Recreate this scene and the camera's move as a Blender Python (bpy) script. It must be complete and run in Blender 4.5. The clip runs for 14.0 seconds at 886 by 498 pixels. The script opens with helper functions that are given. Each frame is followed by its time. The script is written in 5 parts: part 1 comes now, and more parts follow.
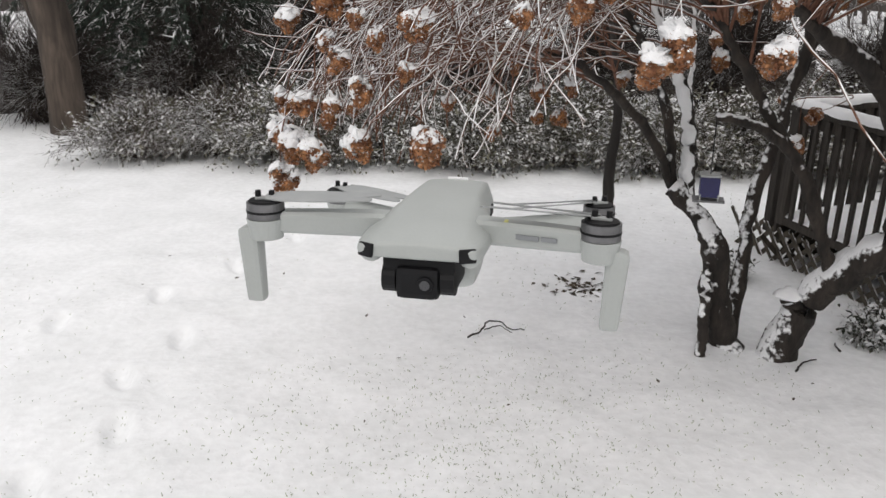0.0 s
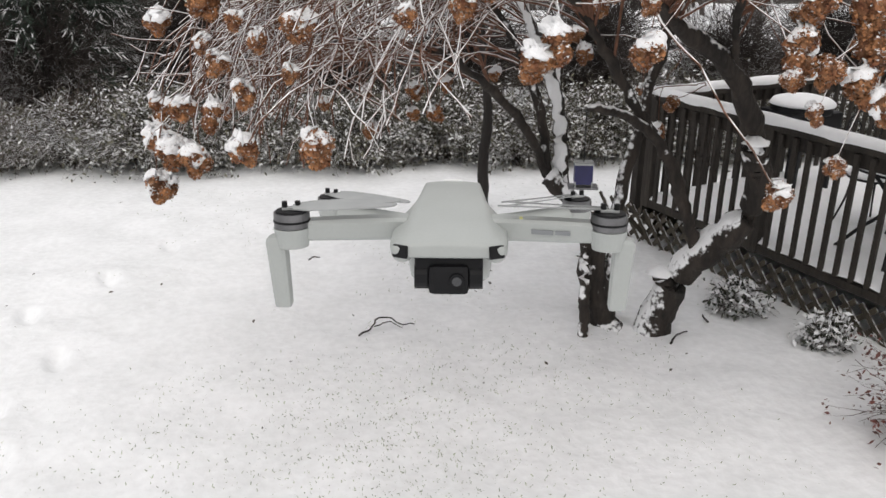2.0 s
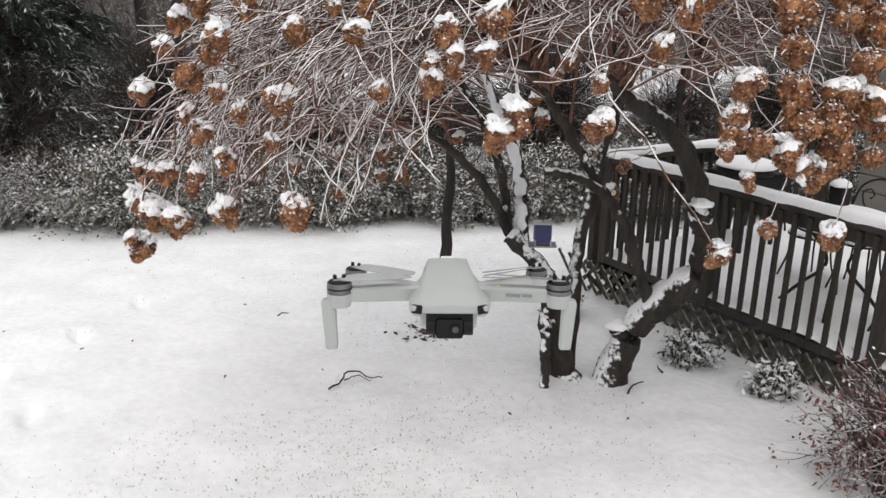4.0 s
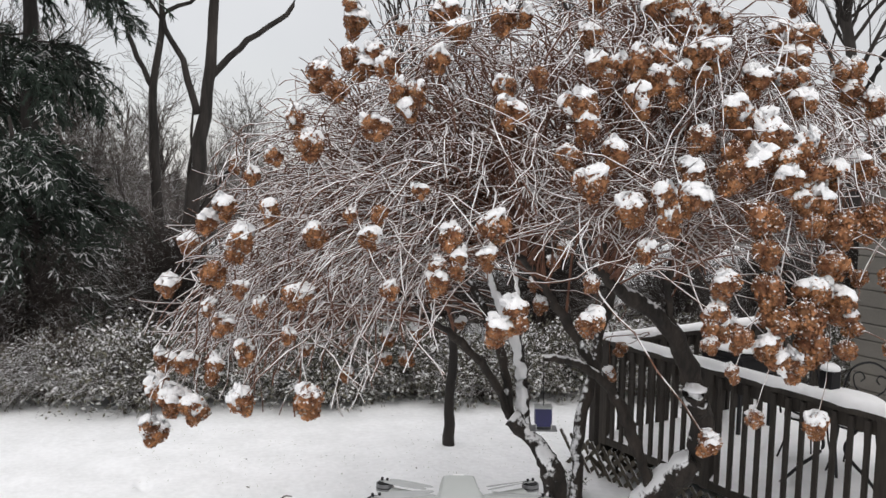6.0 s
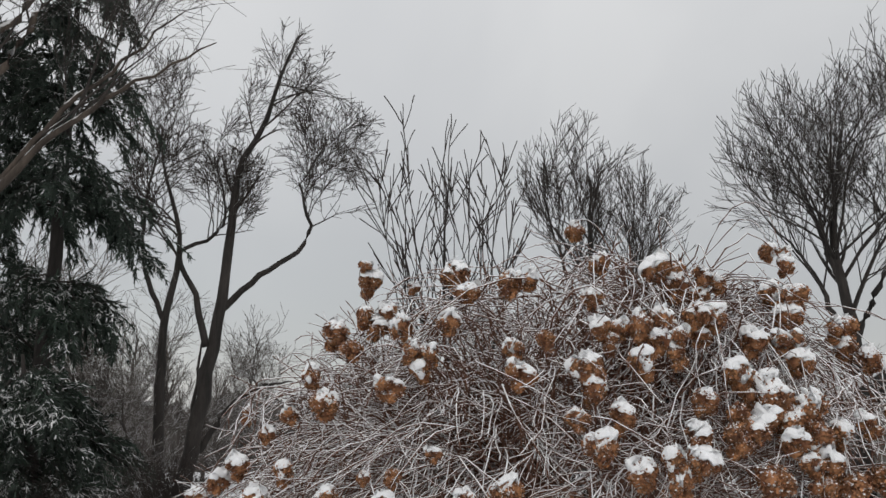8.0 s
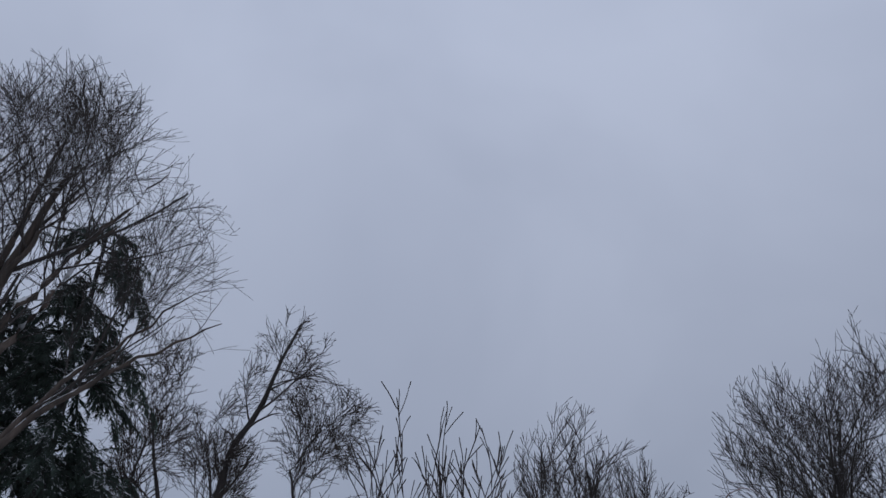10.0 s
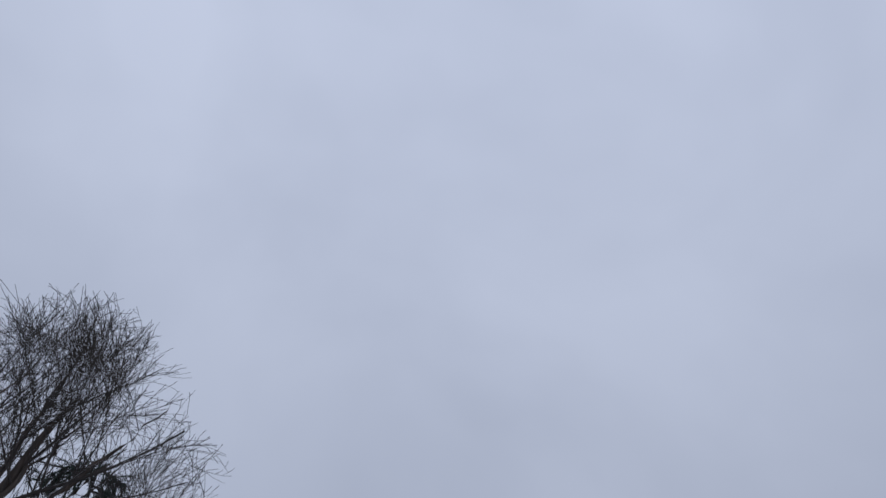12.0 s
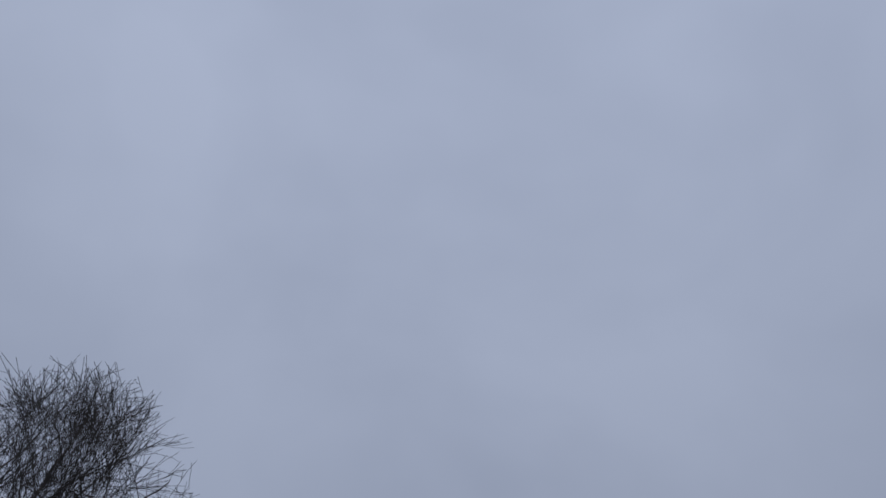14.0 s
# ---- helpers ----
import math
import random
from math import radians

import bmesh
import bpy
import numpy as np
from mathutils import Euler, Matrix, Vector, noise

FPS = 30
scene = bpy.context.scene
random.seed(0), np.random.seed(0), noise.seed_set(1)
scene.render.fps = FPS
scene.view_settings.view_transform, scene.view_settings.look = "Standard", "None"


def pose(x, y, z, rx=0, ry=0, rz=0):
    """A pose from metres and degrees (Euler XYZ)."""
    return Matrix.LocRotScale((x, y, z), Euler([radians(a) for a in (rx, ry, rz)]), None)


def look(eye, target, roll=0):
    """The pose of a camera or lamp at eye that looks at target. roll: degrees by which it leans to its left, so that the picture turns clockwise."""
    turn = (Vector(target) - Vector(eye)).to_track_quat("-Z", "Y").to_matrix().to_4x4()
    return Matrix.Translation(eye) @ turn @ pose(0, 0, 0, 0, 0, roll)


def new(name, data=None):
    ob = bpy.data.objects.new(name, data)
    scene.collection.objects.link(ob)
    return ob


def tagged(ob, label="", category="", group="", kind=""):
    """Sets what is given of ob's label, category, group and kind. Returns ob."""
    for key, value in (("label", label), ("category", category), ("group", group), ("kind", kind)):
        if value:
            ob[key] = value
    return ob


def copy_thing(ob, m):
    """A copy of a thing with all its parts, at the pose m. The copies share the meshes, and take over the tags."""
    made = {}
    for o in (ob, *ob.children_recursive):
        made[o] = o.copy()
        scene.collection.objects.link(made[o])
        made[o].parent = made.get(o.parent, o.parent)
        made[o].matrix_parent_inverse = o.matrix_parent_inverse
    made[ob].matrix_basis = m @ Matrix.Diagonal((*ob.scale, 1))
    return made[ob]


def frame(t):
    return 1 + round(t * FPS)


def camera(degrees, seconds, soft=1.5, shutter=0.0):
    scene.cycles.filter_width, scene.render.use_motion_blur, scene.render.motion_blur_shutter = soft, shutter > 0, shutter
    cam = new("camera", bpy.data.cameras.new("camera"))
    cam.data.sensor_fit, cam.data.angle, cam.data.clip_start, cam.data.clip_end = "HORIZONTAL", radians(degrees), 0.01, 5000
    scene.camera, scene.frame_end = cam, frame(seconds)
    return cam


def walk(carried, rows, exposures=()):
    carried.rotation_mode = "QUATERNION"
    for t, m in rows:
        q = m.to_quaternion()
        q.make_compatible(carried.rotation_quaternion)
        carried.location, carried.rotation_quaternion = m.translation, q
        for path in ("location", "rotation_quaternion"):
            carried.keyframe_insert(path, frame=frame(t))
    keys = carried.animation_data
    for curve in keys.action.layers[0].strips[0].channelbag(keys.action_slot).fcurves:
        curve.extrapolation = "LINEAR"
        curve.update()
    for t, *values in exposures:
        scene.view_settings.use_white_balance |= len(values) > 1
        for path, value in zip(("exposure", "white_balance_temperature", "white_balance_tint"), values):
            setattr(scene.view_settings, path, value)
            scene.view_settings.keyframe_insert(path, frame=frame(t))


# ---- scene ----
cam = camera(56.4, 14.0)
# seconds, place, pitch, roll, yaw
PATH = [
    (0, 0.174, 0.343, 1.965, -19.77, 0.01, -0.04),
    (0.5, 0.148, 0.337, 1.958, -19.76, -0.05, -0.01),
    (1, 0.119, 0.342, 1.959, -19.76, 0.20, -1.10),
    (1.5, 0.103, 0.337, 1.963, -19.90, 0.37, -4.99),
    (2, 0.090, 0.318, 1.978, -20.04, 0.21, -9.63),
    (4.5, 0.012, 0.067, 2.073, -13.71, -0.26, -12.40),
    (5, 0.000, 0.000, 2.100, -10.50, -0.40, -12.30),
    (5.5, -0.012, -0.039, 2.136, -7.49, -0.42, -12.24),
    (6, -0.030, -0.061, 2.162, -4.32, -0.39, -12.18),
    (6.5, -0.061, -0.086, 2.187, -1.06, -0.36, -12.09),
    (7, -0.076, -0.102, 2.220, 2.21, -0.24, -11.96),
    (7.5, -0.083, -0.132, 2.245, 6.51, -0.27, -11.96),
    (8, -0.090, -0.181, 2.301, 11.20, -0.25, -11.92),
    (10.5, -0.057, -0.219, 2.161, 36.60, -1.91, -12.73),
    (11, -0.053, -0.212, 2.152, 41.88, -2.02, -12.79),
    (11.5, -0.044, -0.206, 2.147, 46.41, -2.71, -13.26),
    (12, -0.034, -0.200, 2.141, 48.27, -2.96, -13.22),
    (12.5, -0.023, -0.200, 2.134, 49.61, -3.01, -12.96),
    (13, -0.008, -0.200, 2.124, 51.51, -2.97, -12.79),
    (13.5, 0.005, -0.196, 2.112, 52.42, -2.58, -12.42),
    (14, 0.018, -0.196, 2.109, 52.61, -2.17, -11.85),
]
LIGHT = [(0, 0.48, 6850, 11), (2.0, 0.57, 6850, 11), (4.5, 0.66, 6800, 11), (6.0, 0.56, 6750, 11), (7.5, 0.18, 6700, 9), (8.2, 0.04, 6700, 9),
         (10.3, -0.66, 5450, 15), (11.4, -0.46, 5600, 14), (12.5, -0.68, 5550, 15), (14.0, -0.98, 5400, 15)]
walk(cam, [(t, pose(x, y, z, 90 + pitch, roll, yaw)) for t, x, y, z, pitch, roll, yaw in PATH], LIGHT)

# overcast winter sky: the Nishita sky veiled by a thick grey cloud layer
world = bpy.data.worlds.new("overcast_sky")
scene.world = world
world.use_nodes = True
wt = world.node_tree
wt.nodes.clear()


def wnode(kind, **values):
    n = wt.nodes.new(kind)
    for key, value in values.items():
        n.inputs[key].default_value = value
    return n


sky = wt.nodes.new("ShaderNodeTexSky")
sky.sky_type, sky.sun_disc, sky.sun_elevation, sky.sun_rotation = "NISHITA", False, radians(28), radians(150)
coord = wt.nodes.new("ShaderNodeTexCoord")
stretch = wnode("ShaderNodeMapping", Scale=(1.0, 1.0, 1.3))
cloud = wnode("ShaderNodeTexNoise", Scale=1.9, Detail=4.0, Roughness=0.5, Distortion=0.35)
ramp = wt.nodes.new("ShaderNodeValToRGB")
ramp.color_ramp.elements[0].position, ramp.color_ramp.elements[0].color = 0.32, (0.54, 0.553, 0.58, 1)
ramp.color_ramp.elements[1].position, ramp.color_ramp.elements[1].color = 0.66, (0.66, 0.67, 0.69, 1)
back_sky = wnode("ShaderNodeBackground", Strength=0.012)
back_cloud = wnode("ShaderNodeBackground", Strength=1.0)
axis = wt.nodes.new("ShaderNodeSeparateXYZ")
rise = wt.nodes.new("ShaderNodeMapRange")  # thinner cloud overhead lets more light through
for slot, value in enumerate((0.2, 0.9, 0.72, 1.31), 1):
    rise.inputs[slot].default_value = value
veil = wt.nodes.new("ShaderNodeVectorMath")
veil.operation = "SCALE"
wt.links.new(coord.outputs["Generated"], axis.inputs[0])
wt.links.new(axis.outputs[2], rise.inputs[0])
wt.links.new(ramp.outputs[0], veil.inputs[0])
wt.links.new(rise.outputs[0], veil.inputs["Scale"])
add = wt.nodes.new("ShaderNodeAddShader")
out = wt.nodes.new("ShaderNodeOutputWorld")
for a, b in ((coord.outputs["Generated"], stretch.inputs["Vector"]), (stretch.outputs[0], cloud.inputs["Vector"]), (cloud.outputs["Fac"], ramp.inputs[0]),
             (veil.outputs[0], back_cloud.inputs[0]), (sky.outputs[0], back_sky.inputs[0]), (back_sky.outputs[0], add.inputs[0]),
             (back_cloud.outputs[0], add.inputs[1]), (add.outputs[0], out.inputs[0])):
    wt.links.new(a, b)
sun = new("veiled_sun", bpy.data.lights.new("veiled_sun", "SUN"))
sun.data.energy, sun.data.angle, sun.data.color = 0.5, radians(40), (1.0, 0.97, 0.93)
sun.matrix_basis = look((0, 0, 30), (6, 12, 12))

# ---- materials ----
def material(name, color, rough=0.8, metal=0.0, vary=0.25, scale=8.0, bump=0.0, bump_scale=60.0, second=None, snow=0.0, snow_at=0.45, island=0.0,
             coat=0.0, spec=0.5, stretch=(1, 1, 1), snow_scale=30.0, wind=(0, 0, 1), rag=1.6):
    """A procedural surface: two scales of mottling, fine relief and, if wanted, snow that lies on what faces up."""
    m = bpy.data.materials.new(name)
    m.use_nodes = True
    t = m.node_tree
    b = t.nodes["Principled BSDF"]
    b.inputs["Roughness"].default_value, b.inputs["Metallic"].default_value = rough, metal
    b.inputs["Coat Weight"].default_value, b.inputs["Specular IOR Level"].default_value = coat, spec
    link = t.links.new
    co = t.nodes.new("ShaderNodeTexCoord")
    mp = t.nodes.new("ShaderNodeMapping")
    mp.inputs["Scale"].default_value = stretch
    link(co.outputs["Object"], mp.inputs[0])
    big = t.nodes.new("ShaderNodeTexNoise")
    big.inputs["Scale"].default_value, big.inputs["Detail"].default_value = scale, 6
    link(mp.outputs[0], big.inputs["Vector"])
    mix = t.nodes.new("ShaderNodeMix")
    mix.data_type = "RGBA"
    dark = second or tuple(c * (1 - vary) for c in color)
    light = color if second else tuple(min(1, c * (1 + vary)) for c in color)
    mix.inputs[6].default_value, mix.inputs[7].default_value = (*dark, 1), (*light, 1)
    sharp = t.nodes.new("ShaderNodeMapRange")
    sharp.inputs[1].default_value, sharp.inputs[2].default_value = 0.35, 0.65
    link(big.outputs["Fac"], sharp.inputs[0])
    link(sharp.outputs[0], mix.inputs[0])
    last = mix.outputs[2]
    fine = t.nodes.new("ShaderNodeTexNoise")
    fine.inputs["Scale"].default_value, fine.inputs["Detail"].default_value = bump_scale, 4
    link(mp.outputs[0], fine.inputs["Vector"])
    grain = t.nodes.new("ShaderNodeMix")
    grain.data_type, grain.blend_type = "RGBA", "MULTIPLY"
    grain.inputs[0].default_value = min(1.0, vary * 2)
    link(last, grain.inputs[6])
    tone = t.nodes.new("ShaderNodeMapRange")
    tone.inputs[1].default_value, tone.inputs[2].default_value, tone.inputs[3].default_value, tone.inputs[4].default_value = 0.3, 0.7, 0.6, 1.2
    link(fine.outputs["Fac"], tone.inputs[0])
    link(tone.outputs[0], grain.inputs[7])
    last = grain.outputs[2]
    if island:
        geo = t.nodes.new("ShaderNodeNewGeometry")
        hsv = t.nodes.new("ShaderNodeHueSaturation")
        span = t.nodes.new("ShaderNodeMapRange")
        span.inputs[3].default_value, span.inputs[4].default_value = 1 - island, 1 + island
        link(geo.outputs["Random Per Island"], span.inputs[0])
        link(span.outputs[0], hsv.inputs["Value"])
        link(last, hsv.inputs["Color"])
        last = hsv.outputs[0]
    if snow:
        geo = t.nodes.new("ShaderNodeNewGeometry")
        sep = t.nodes.new("ShaderNodeVectorMath")  # how far the surface turns to where the snow came from
        sep.operation = "DOT_PRODUCT"
        sep.inputs[1].default_value = Vector(wind).normalized()
        link(geo.outputs["Normal"], sep.inputs[0])
        patch = t.nodes.new("ShaderNodeTexNoise")
        patch.inputs["Scale"].default_value, patch.inputs["Detail"].default_value = snow_scale, 3
        link(co.outputs["Object"], patch.inputs["Vector"])
        both = t.nodes.new("ShaderNodeMath")
        both.operation = "MULTIPLY_ADD"
        both.inputs[1].default_value, both.inputs[2].default_value = rag, -rag / 2
        link(patch.outputs["Fac"], both.inputs[0])
        lift = t.nodes.new("ShaderNodeMath")
        link(sep.outputs["Value"], lift.inputs[0])
        link(both.outputs[0], lift.inputs[1])
        edge = t.nodes.new("ShaderNodeMapRange")
        edge.inputs[1].default_value, edge.inputs[2].default_value, edge.inputs[4].default_value = snow_at, snow_at + 0.16, snow
        link(lift.outputs[0], edge.inputs[0])
        cover = t.nodes.new("ShaderNodeMix")
        cover.data_type = "RGBA"
        cover.inputs[7].default_value = (0.87, 0.875, 0.89, 1)
        link(edge.outputs[0], cover.inputs[0])
        link(last, cover.inputs[6])
        last = cover.outputs[2]
    link(last, b.inputs["Base Color"])
    if bump:
        bp = t.nodes.new("ShaderNodeBump")
        bp.inputs["Strength"].default_value, bp.inputs["Distance"].default_value = bump, 0.01
        link(fine.outputs["Fac"], bp.inputs["Height"])
        link(bp.outputs[0], b.inputs["Normal"])
    return m


M_SNOW = material("snow", (0.915, 0.92, 0.935), 0.65, vary=0.03, scale=3, bump=0.7, bump_scale=22)
M_LAWN = material("thin_snow_on_grass", (0.87, 0.878, 0.892), 0.7, vary=0.07, scale=2.5, bump=0.6, bump_scale=20, second=(0.80, 0.81, 0.82))
M_BARK = material("hydrangea_bark", (0.026, 0.020, 0.016), 0.9, vary=0.5, scale=14, bump=1.0, bump_scale=55, snow=0.95, snow_at=0.46, stretch=(1, 1, 0.35), snow_scale=30, wind=(-0.36, -0.22, 0.9), rag=1.0)
M_PLASTERED = material("snow_plastered_bark", (0.026, 0.020, 0.016), 0.9, vary=0.5, scale=14, bump=1.0, bump_scale=55, snow=0.95, snow_at=0.38, stretch=(1, 1, 0.35), snow_scale=22, wind=(-0.55, -0.6, 0.55), rag=1.5)
M_TWIG = material("twig_bark", (0.135, 0.060, 0.036), 0.85, vary=0.3, scale=20, snow=0.95, snow_at=0.43, snow_scale=13, wind=(-0.15, -0.2, 0.9))
M_TREE = material("tree_bark", (0.034, 0.029, 0.026), 0.95, vary=0.4, scale=4, bump=0.8, bump_scale=22, stretch=(1, 1, 0.2))
M_TREE_TWIG = material("bare_branches", (0.04, 0.032, 0.028), 0.95, vary=0.25, scale=3, snow=0.6, snow_at=0.75, snow_scale=5)
M_FROST_TWIG = material("frosted_branches", (0.042, 0.035, 0.031), 0.95, vary=0.25, scale=3, snow=0.7, snow_at=0.6, snow_scale=4)
M_WOODS = material("thicket_branches", (0.09, 0.07, 0.058), 0.95, vary=0.35, scale=1.5, snow=0.9, snow_at=0.5, snow_scale=8)
# the mist over the far stems is put into this paler, greyer colour
M_FARWOOD = material("mist_tinted_branches", (0.115, 0.10, 0.09), 0.95, vary=0.3, scale=1.0, snow=0.6, snow_at=0.5, snow_scale=5)
M_TRUNK = material("grey_brown_bark", (0.07, 0.054, 0.043), 0.95, vary=0.4, scale=5, bump=1.0, bump_scale=26, stretch=(1, 1, 0.15), snow=0.8, snow_at=0.5, snow_scale=6)
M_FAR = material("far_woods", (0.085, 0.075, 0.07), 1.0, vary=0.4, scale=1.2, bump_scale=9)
M_HEAD = material("dry_florets", (0.42, 0.20, 0.09), 0.85, vary=0.25, scale=2.2, bump_scale=40, second=(0.15, 0.055, 0.026), island=0.55, snow=0.95, snow_at=0.66, snow_scale=7)
M_LEAF = material("evergreen_leaves", (0.105, 0.10, 0.072), 0.65, vary=0.4, scale=4, island=0.5, snow=0.7, snow_at=0.5, snow_scale=9)
M_SHRUB = material("snowy_shrub_leaves", (0.05, 0.055, 0.038), 0.65, vary=0.4, scale=6, island=0.4, snow=0.95, snow_at=0.16, snow_scale=12)
M_BRUSH = material("dark_brush", (0.034, 0.025, 0.021), 0.95, vary=0.35, scale=1.5, snow=0.6, snow_at=0.78, snow_scale=8)
M_NEEDLE = material("conifer_needles", (0.026, 0.042, 0.030), 0.7, vary=0.4, scale=2, island=0.4, snow=0.85, snow_at=0.68, snow_scale=3)
M_RED = material("barberry_leaves", (0.13, 0.045, 0.035), 0.7, vary=0.4, scale=9, island=0.5, snow=0.9, snow_at=0.8)
M_WOOD = material("weathered_wood", (0.045, 0.037, 0.03), 0.85, vary=0.4, scale=6, bump=0.5, bump_scale=70, stretch=(1, 1, 0.15), second=(0.02, 0.016, 0.013))
M_LATTICE = material("lattice_wood", (0.06, 0.05, 0.036), 0.85, vary=0.4, scale=8, bump=0.5, bump_scale=70, snow=0.9, snow_at=0.56)
M_RED_TWIG = material("barberry_twigs", (0.07, 0.042, 0.035), 0.9, vary=0.3, scale=9, snow=0.9, snow_at=0.6, snow_scale=12)
M_IRON = material("black_iron", (0.02, 0.02, 0.022), 0.5, metal=0.6, vary=0.2)
M_WALL = material("house_siding", (0.15, 0.14, 0.125), 0.85, vary=0.12, scale=2, bump=0.2)
M_ROOF = material("dark_fascia", (0.035, 0.032, 0.03), 0.8, vary=0.3, scale=6)
M_GREY = material("drone_grey_plastic", (0.35, 0.368, 0.358), 0.45, vary=0.03, scale=30, bump=0.03, bump_scale=600)
M_BLACK = material("black_plastic", (0.006, 0.006, 0.007), 0.5, vary=0.2, scale=60, spec=0.2)
M_MOTOR = material("motor_metal", (0.16, 0.16, 0.165), 0.42, metal=0.7, vary=0.2, scale=80)
M_PROP = material("propeller_plastic", (0.30, 0.31, 0.31), 0.5, vary=0.1)
M_LENS = material("lens_glass", (0.006, 0.007, 0.01), 0.06, vary=0.1, coat=1.0)
M_MARK = material("grey_print", (0.20, 0.21, 0.22), 0.6, vary=0.05)
M_WHITE = material("white_print", (0.8, 0.8, 0.8), 0.5, vary=0.05)
M_YELLOW = material("yellow_mark", (0.62, 0.60, 0.22), 0.6, vary=0.1)
M_BLUE = material("blue_plastic", (0.014, 0.014, 0.085), 0.45, vary=0.15)
M_GRASS = material("winter_grass", (0.27, 0.30, 0.20), 0.9, vary=0.3, scale=5, island=0.4)
M_DEAD = material("dead_leaves", (0.06, 0.045, 0.03), 0.9, vary=0.4, scale=20, island=0.4)

rng = np.random.default_rng(7)


# ---- mesh helpers ----
def mesh_from(name, verts, faces, mat, smooth=False):
    me = bpy.data.meshes.new(name)
    me.from_pydata([tuple(v) for v in np.asarray(verts, float).tolist()] if not isinstance(verts, list) else verts, [], faces if isinstance(faces, list) else faces.tolist())
    if mat:
        me.materials.append(mat)
    if smooth:
        me.shade_smooth()
    return me


def quad_mesh(name, verts, quads, mat, smooth=False):
    """A mesh of quads from arrays, quickly."""
    verts, quads = np.asarray(verts, np.float32), np.asarray(quads, np.int32)
    me = bpy.data.meshes.new(name)
    me.vertices.add(len(verts))
    me.vertices.foreach_set("co", verts.ravel())
    me.loops.add(quads.size)
    me.loops.foreach_set("vertex_index", quads.ravel())
    me.polygons.add(len(quads))
    me.polygons.foreach_set("loop_start", np.arange(0, quads.size, quads.shape[1], dtype=np.int32))
    me.polygons.foreach_set("loop_total", np.full(len(quads), quads.shape[1], np.int32))
    me.update(calc_edges=True)
    me.validate()
    me.materials.append(mat)
    if smooth:
        me.shade_smooth()
    return me


def tubes(P, R, sides=4):
    """Vertices and quads of N tapering tubes through points P (N, K, 3) with radii R (N, K)."""
    P, R = np.asarray(P, float), np.asarray(R, float)
    N, K, _ = P.shape
    T = np.gradient(P, axis=1)
    T /= np.linalg.norm(T, axis=2, keepdims=True) + 1e-9
    ref = np.where(np.abs(T[..., 2:3]) > 0.9, np.array([1.0, 0, 0]), np.array([0, 0, 1.0]))
    U = np.cross(T, ref)
    U /= np.linalg.norm(U, axis=2, keepdims=True) + 1e-9
    V = np.cross(U, T)
    a = np.arange(sides) * 2 * np.pi / sides + np.pi / sides
    ring = U[:, :, None] * np.cos(a)[:, None] + V[:, :, None] * np.sin(a)[:, None]
    verts = (P[:, :, None] + ring * R[:, :, None, None]).reshape(-1, 3)
    n, k, s = np.meshgrid(np.arange(N), np.arange(K - 1), np.arange(sides), indexing="ij")
    base, s2 = (n * K + k) * sides, (s + 1) % sides
    quads = np.stack([base + s, base + s2, base + sides + s2, base + sides + s], -1).reshape(-1, 4)
    return verts, quads


def merged(pieces):
    vs, qs, n = [], [], 0
    for v, q in pieces:
        vs.append(v)
        qs.append(q + n)
        n += len(v)
    return np.concatenate(vs), np.concatenate(qs)


def unit(v):
    return v / (np.linalg.norm(v, axis=-1, keepdims=True) + 1e-9)


def children(P, R, count, length, angle, droop=0.0, K=5, start=0.25, end=1.0, wiggle=0.12, thin=0.6, tip=0.25, up=0.0, flat=1.0):
    """Side branches that leave random places of the parent tubes."""
    N, KP, _ = P.shape
    i = rng.integers(0, N, count)
    s = rng.uniform(start, end, count) * (KP - 1)
    k = np.clip(s.astype(int), 0, KP - 2)
    f = (s - k)[:, None]
    o = P[i, k] * (1 - f) + P[i, k + 1] * f
    d = unit(P[i, k + 1] - P[i, k])
    r0 = (R[i, k] * (1 - f[:, 0]) + R[i, k + 1] * f[:, 0]) * thin
    side = unit(np.cross(d, rng.normal(size=(count, 3))))
    a = rng.normal(angle, 0.2, count)[:, None]
    w = unit(d * np.cos(a) + side * np.sin(a) + np.array([0, 0, up]))
    w = unit(w * np.array([1, 1, flat]) + np.array([0, 0, (1 - flat) * 0.12]))
    L = length * rng.uniform(0.5, 1.25, count)
    pts, cur = [o], o
    for j in range(1, K):
        w = unit(w + rng.normal(0, wiggle, (count, 3)) + np.array([0, 0, -droop]))
        cur = cur + w * (L / (K - 1))[:, None]
        pts.append(cur)
    return np.stack(pts, 1), r0[:, None] * np.linspace(1, tip, K)


def smooth_path(points, n, wig=0.0):
    """A smooth curve of n points through the given ones."""
    p = np.asarray(points, float)
    t = np.r_[0, np.cumsum(np.linalg.norm(np.diff(p, axis=0), axis=1))]
    t /= t[-1]
    m = np.gradient(p, t, axis=0)
    s = np.linspace(0, 1, n)
    k = np.clip(np.searchsorted(t, s, side="right") - 1, 0, len(t) - 2)
    h = (t[k + 1] - t[k])[:, None]
    u = ((s - t[k])[:, None]) / h
    c = (2 * u**3 - 3 * u**2 + 1) * p[k] + (u**3 - 2 * u**2 + u) * h * m[k] + (-2 * u**3 + 3 * u**2) * p[k + 1] + (u**3 - u**2) * h * m[k + 1]
    return c + rng.normal(0, 1, c.shape) * wig * (np.arange(n) > 0)[:, None]


def thing(name, label, category, group="", kind="", at=None):
    ob = new(name)
    if at is not None:
        ob.matrix_basis = at
    return tagged(ob, label, category, group, kind)


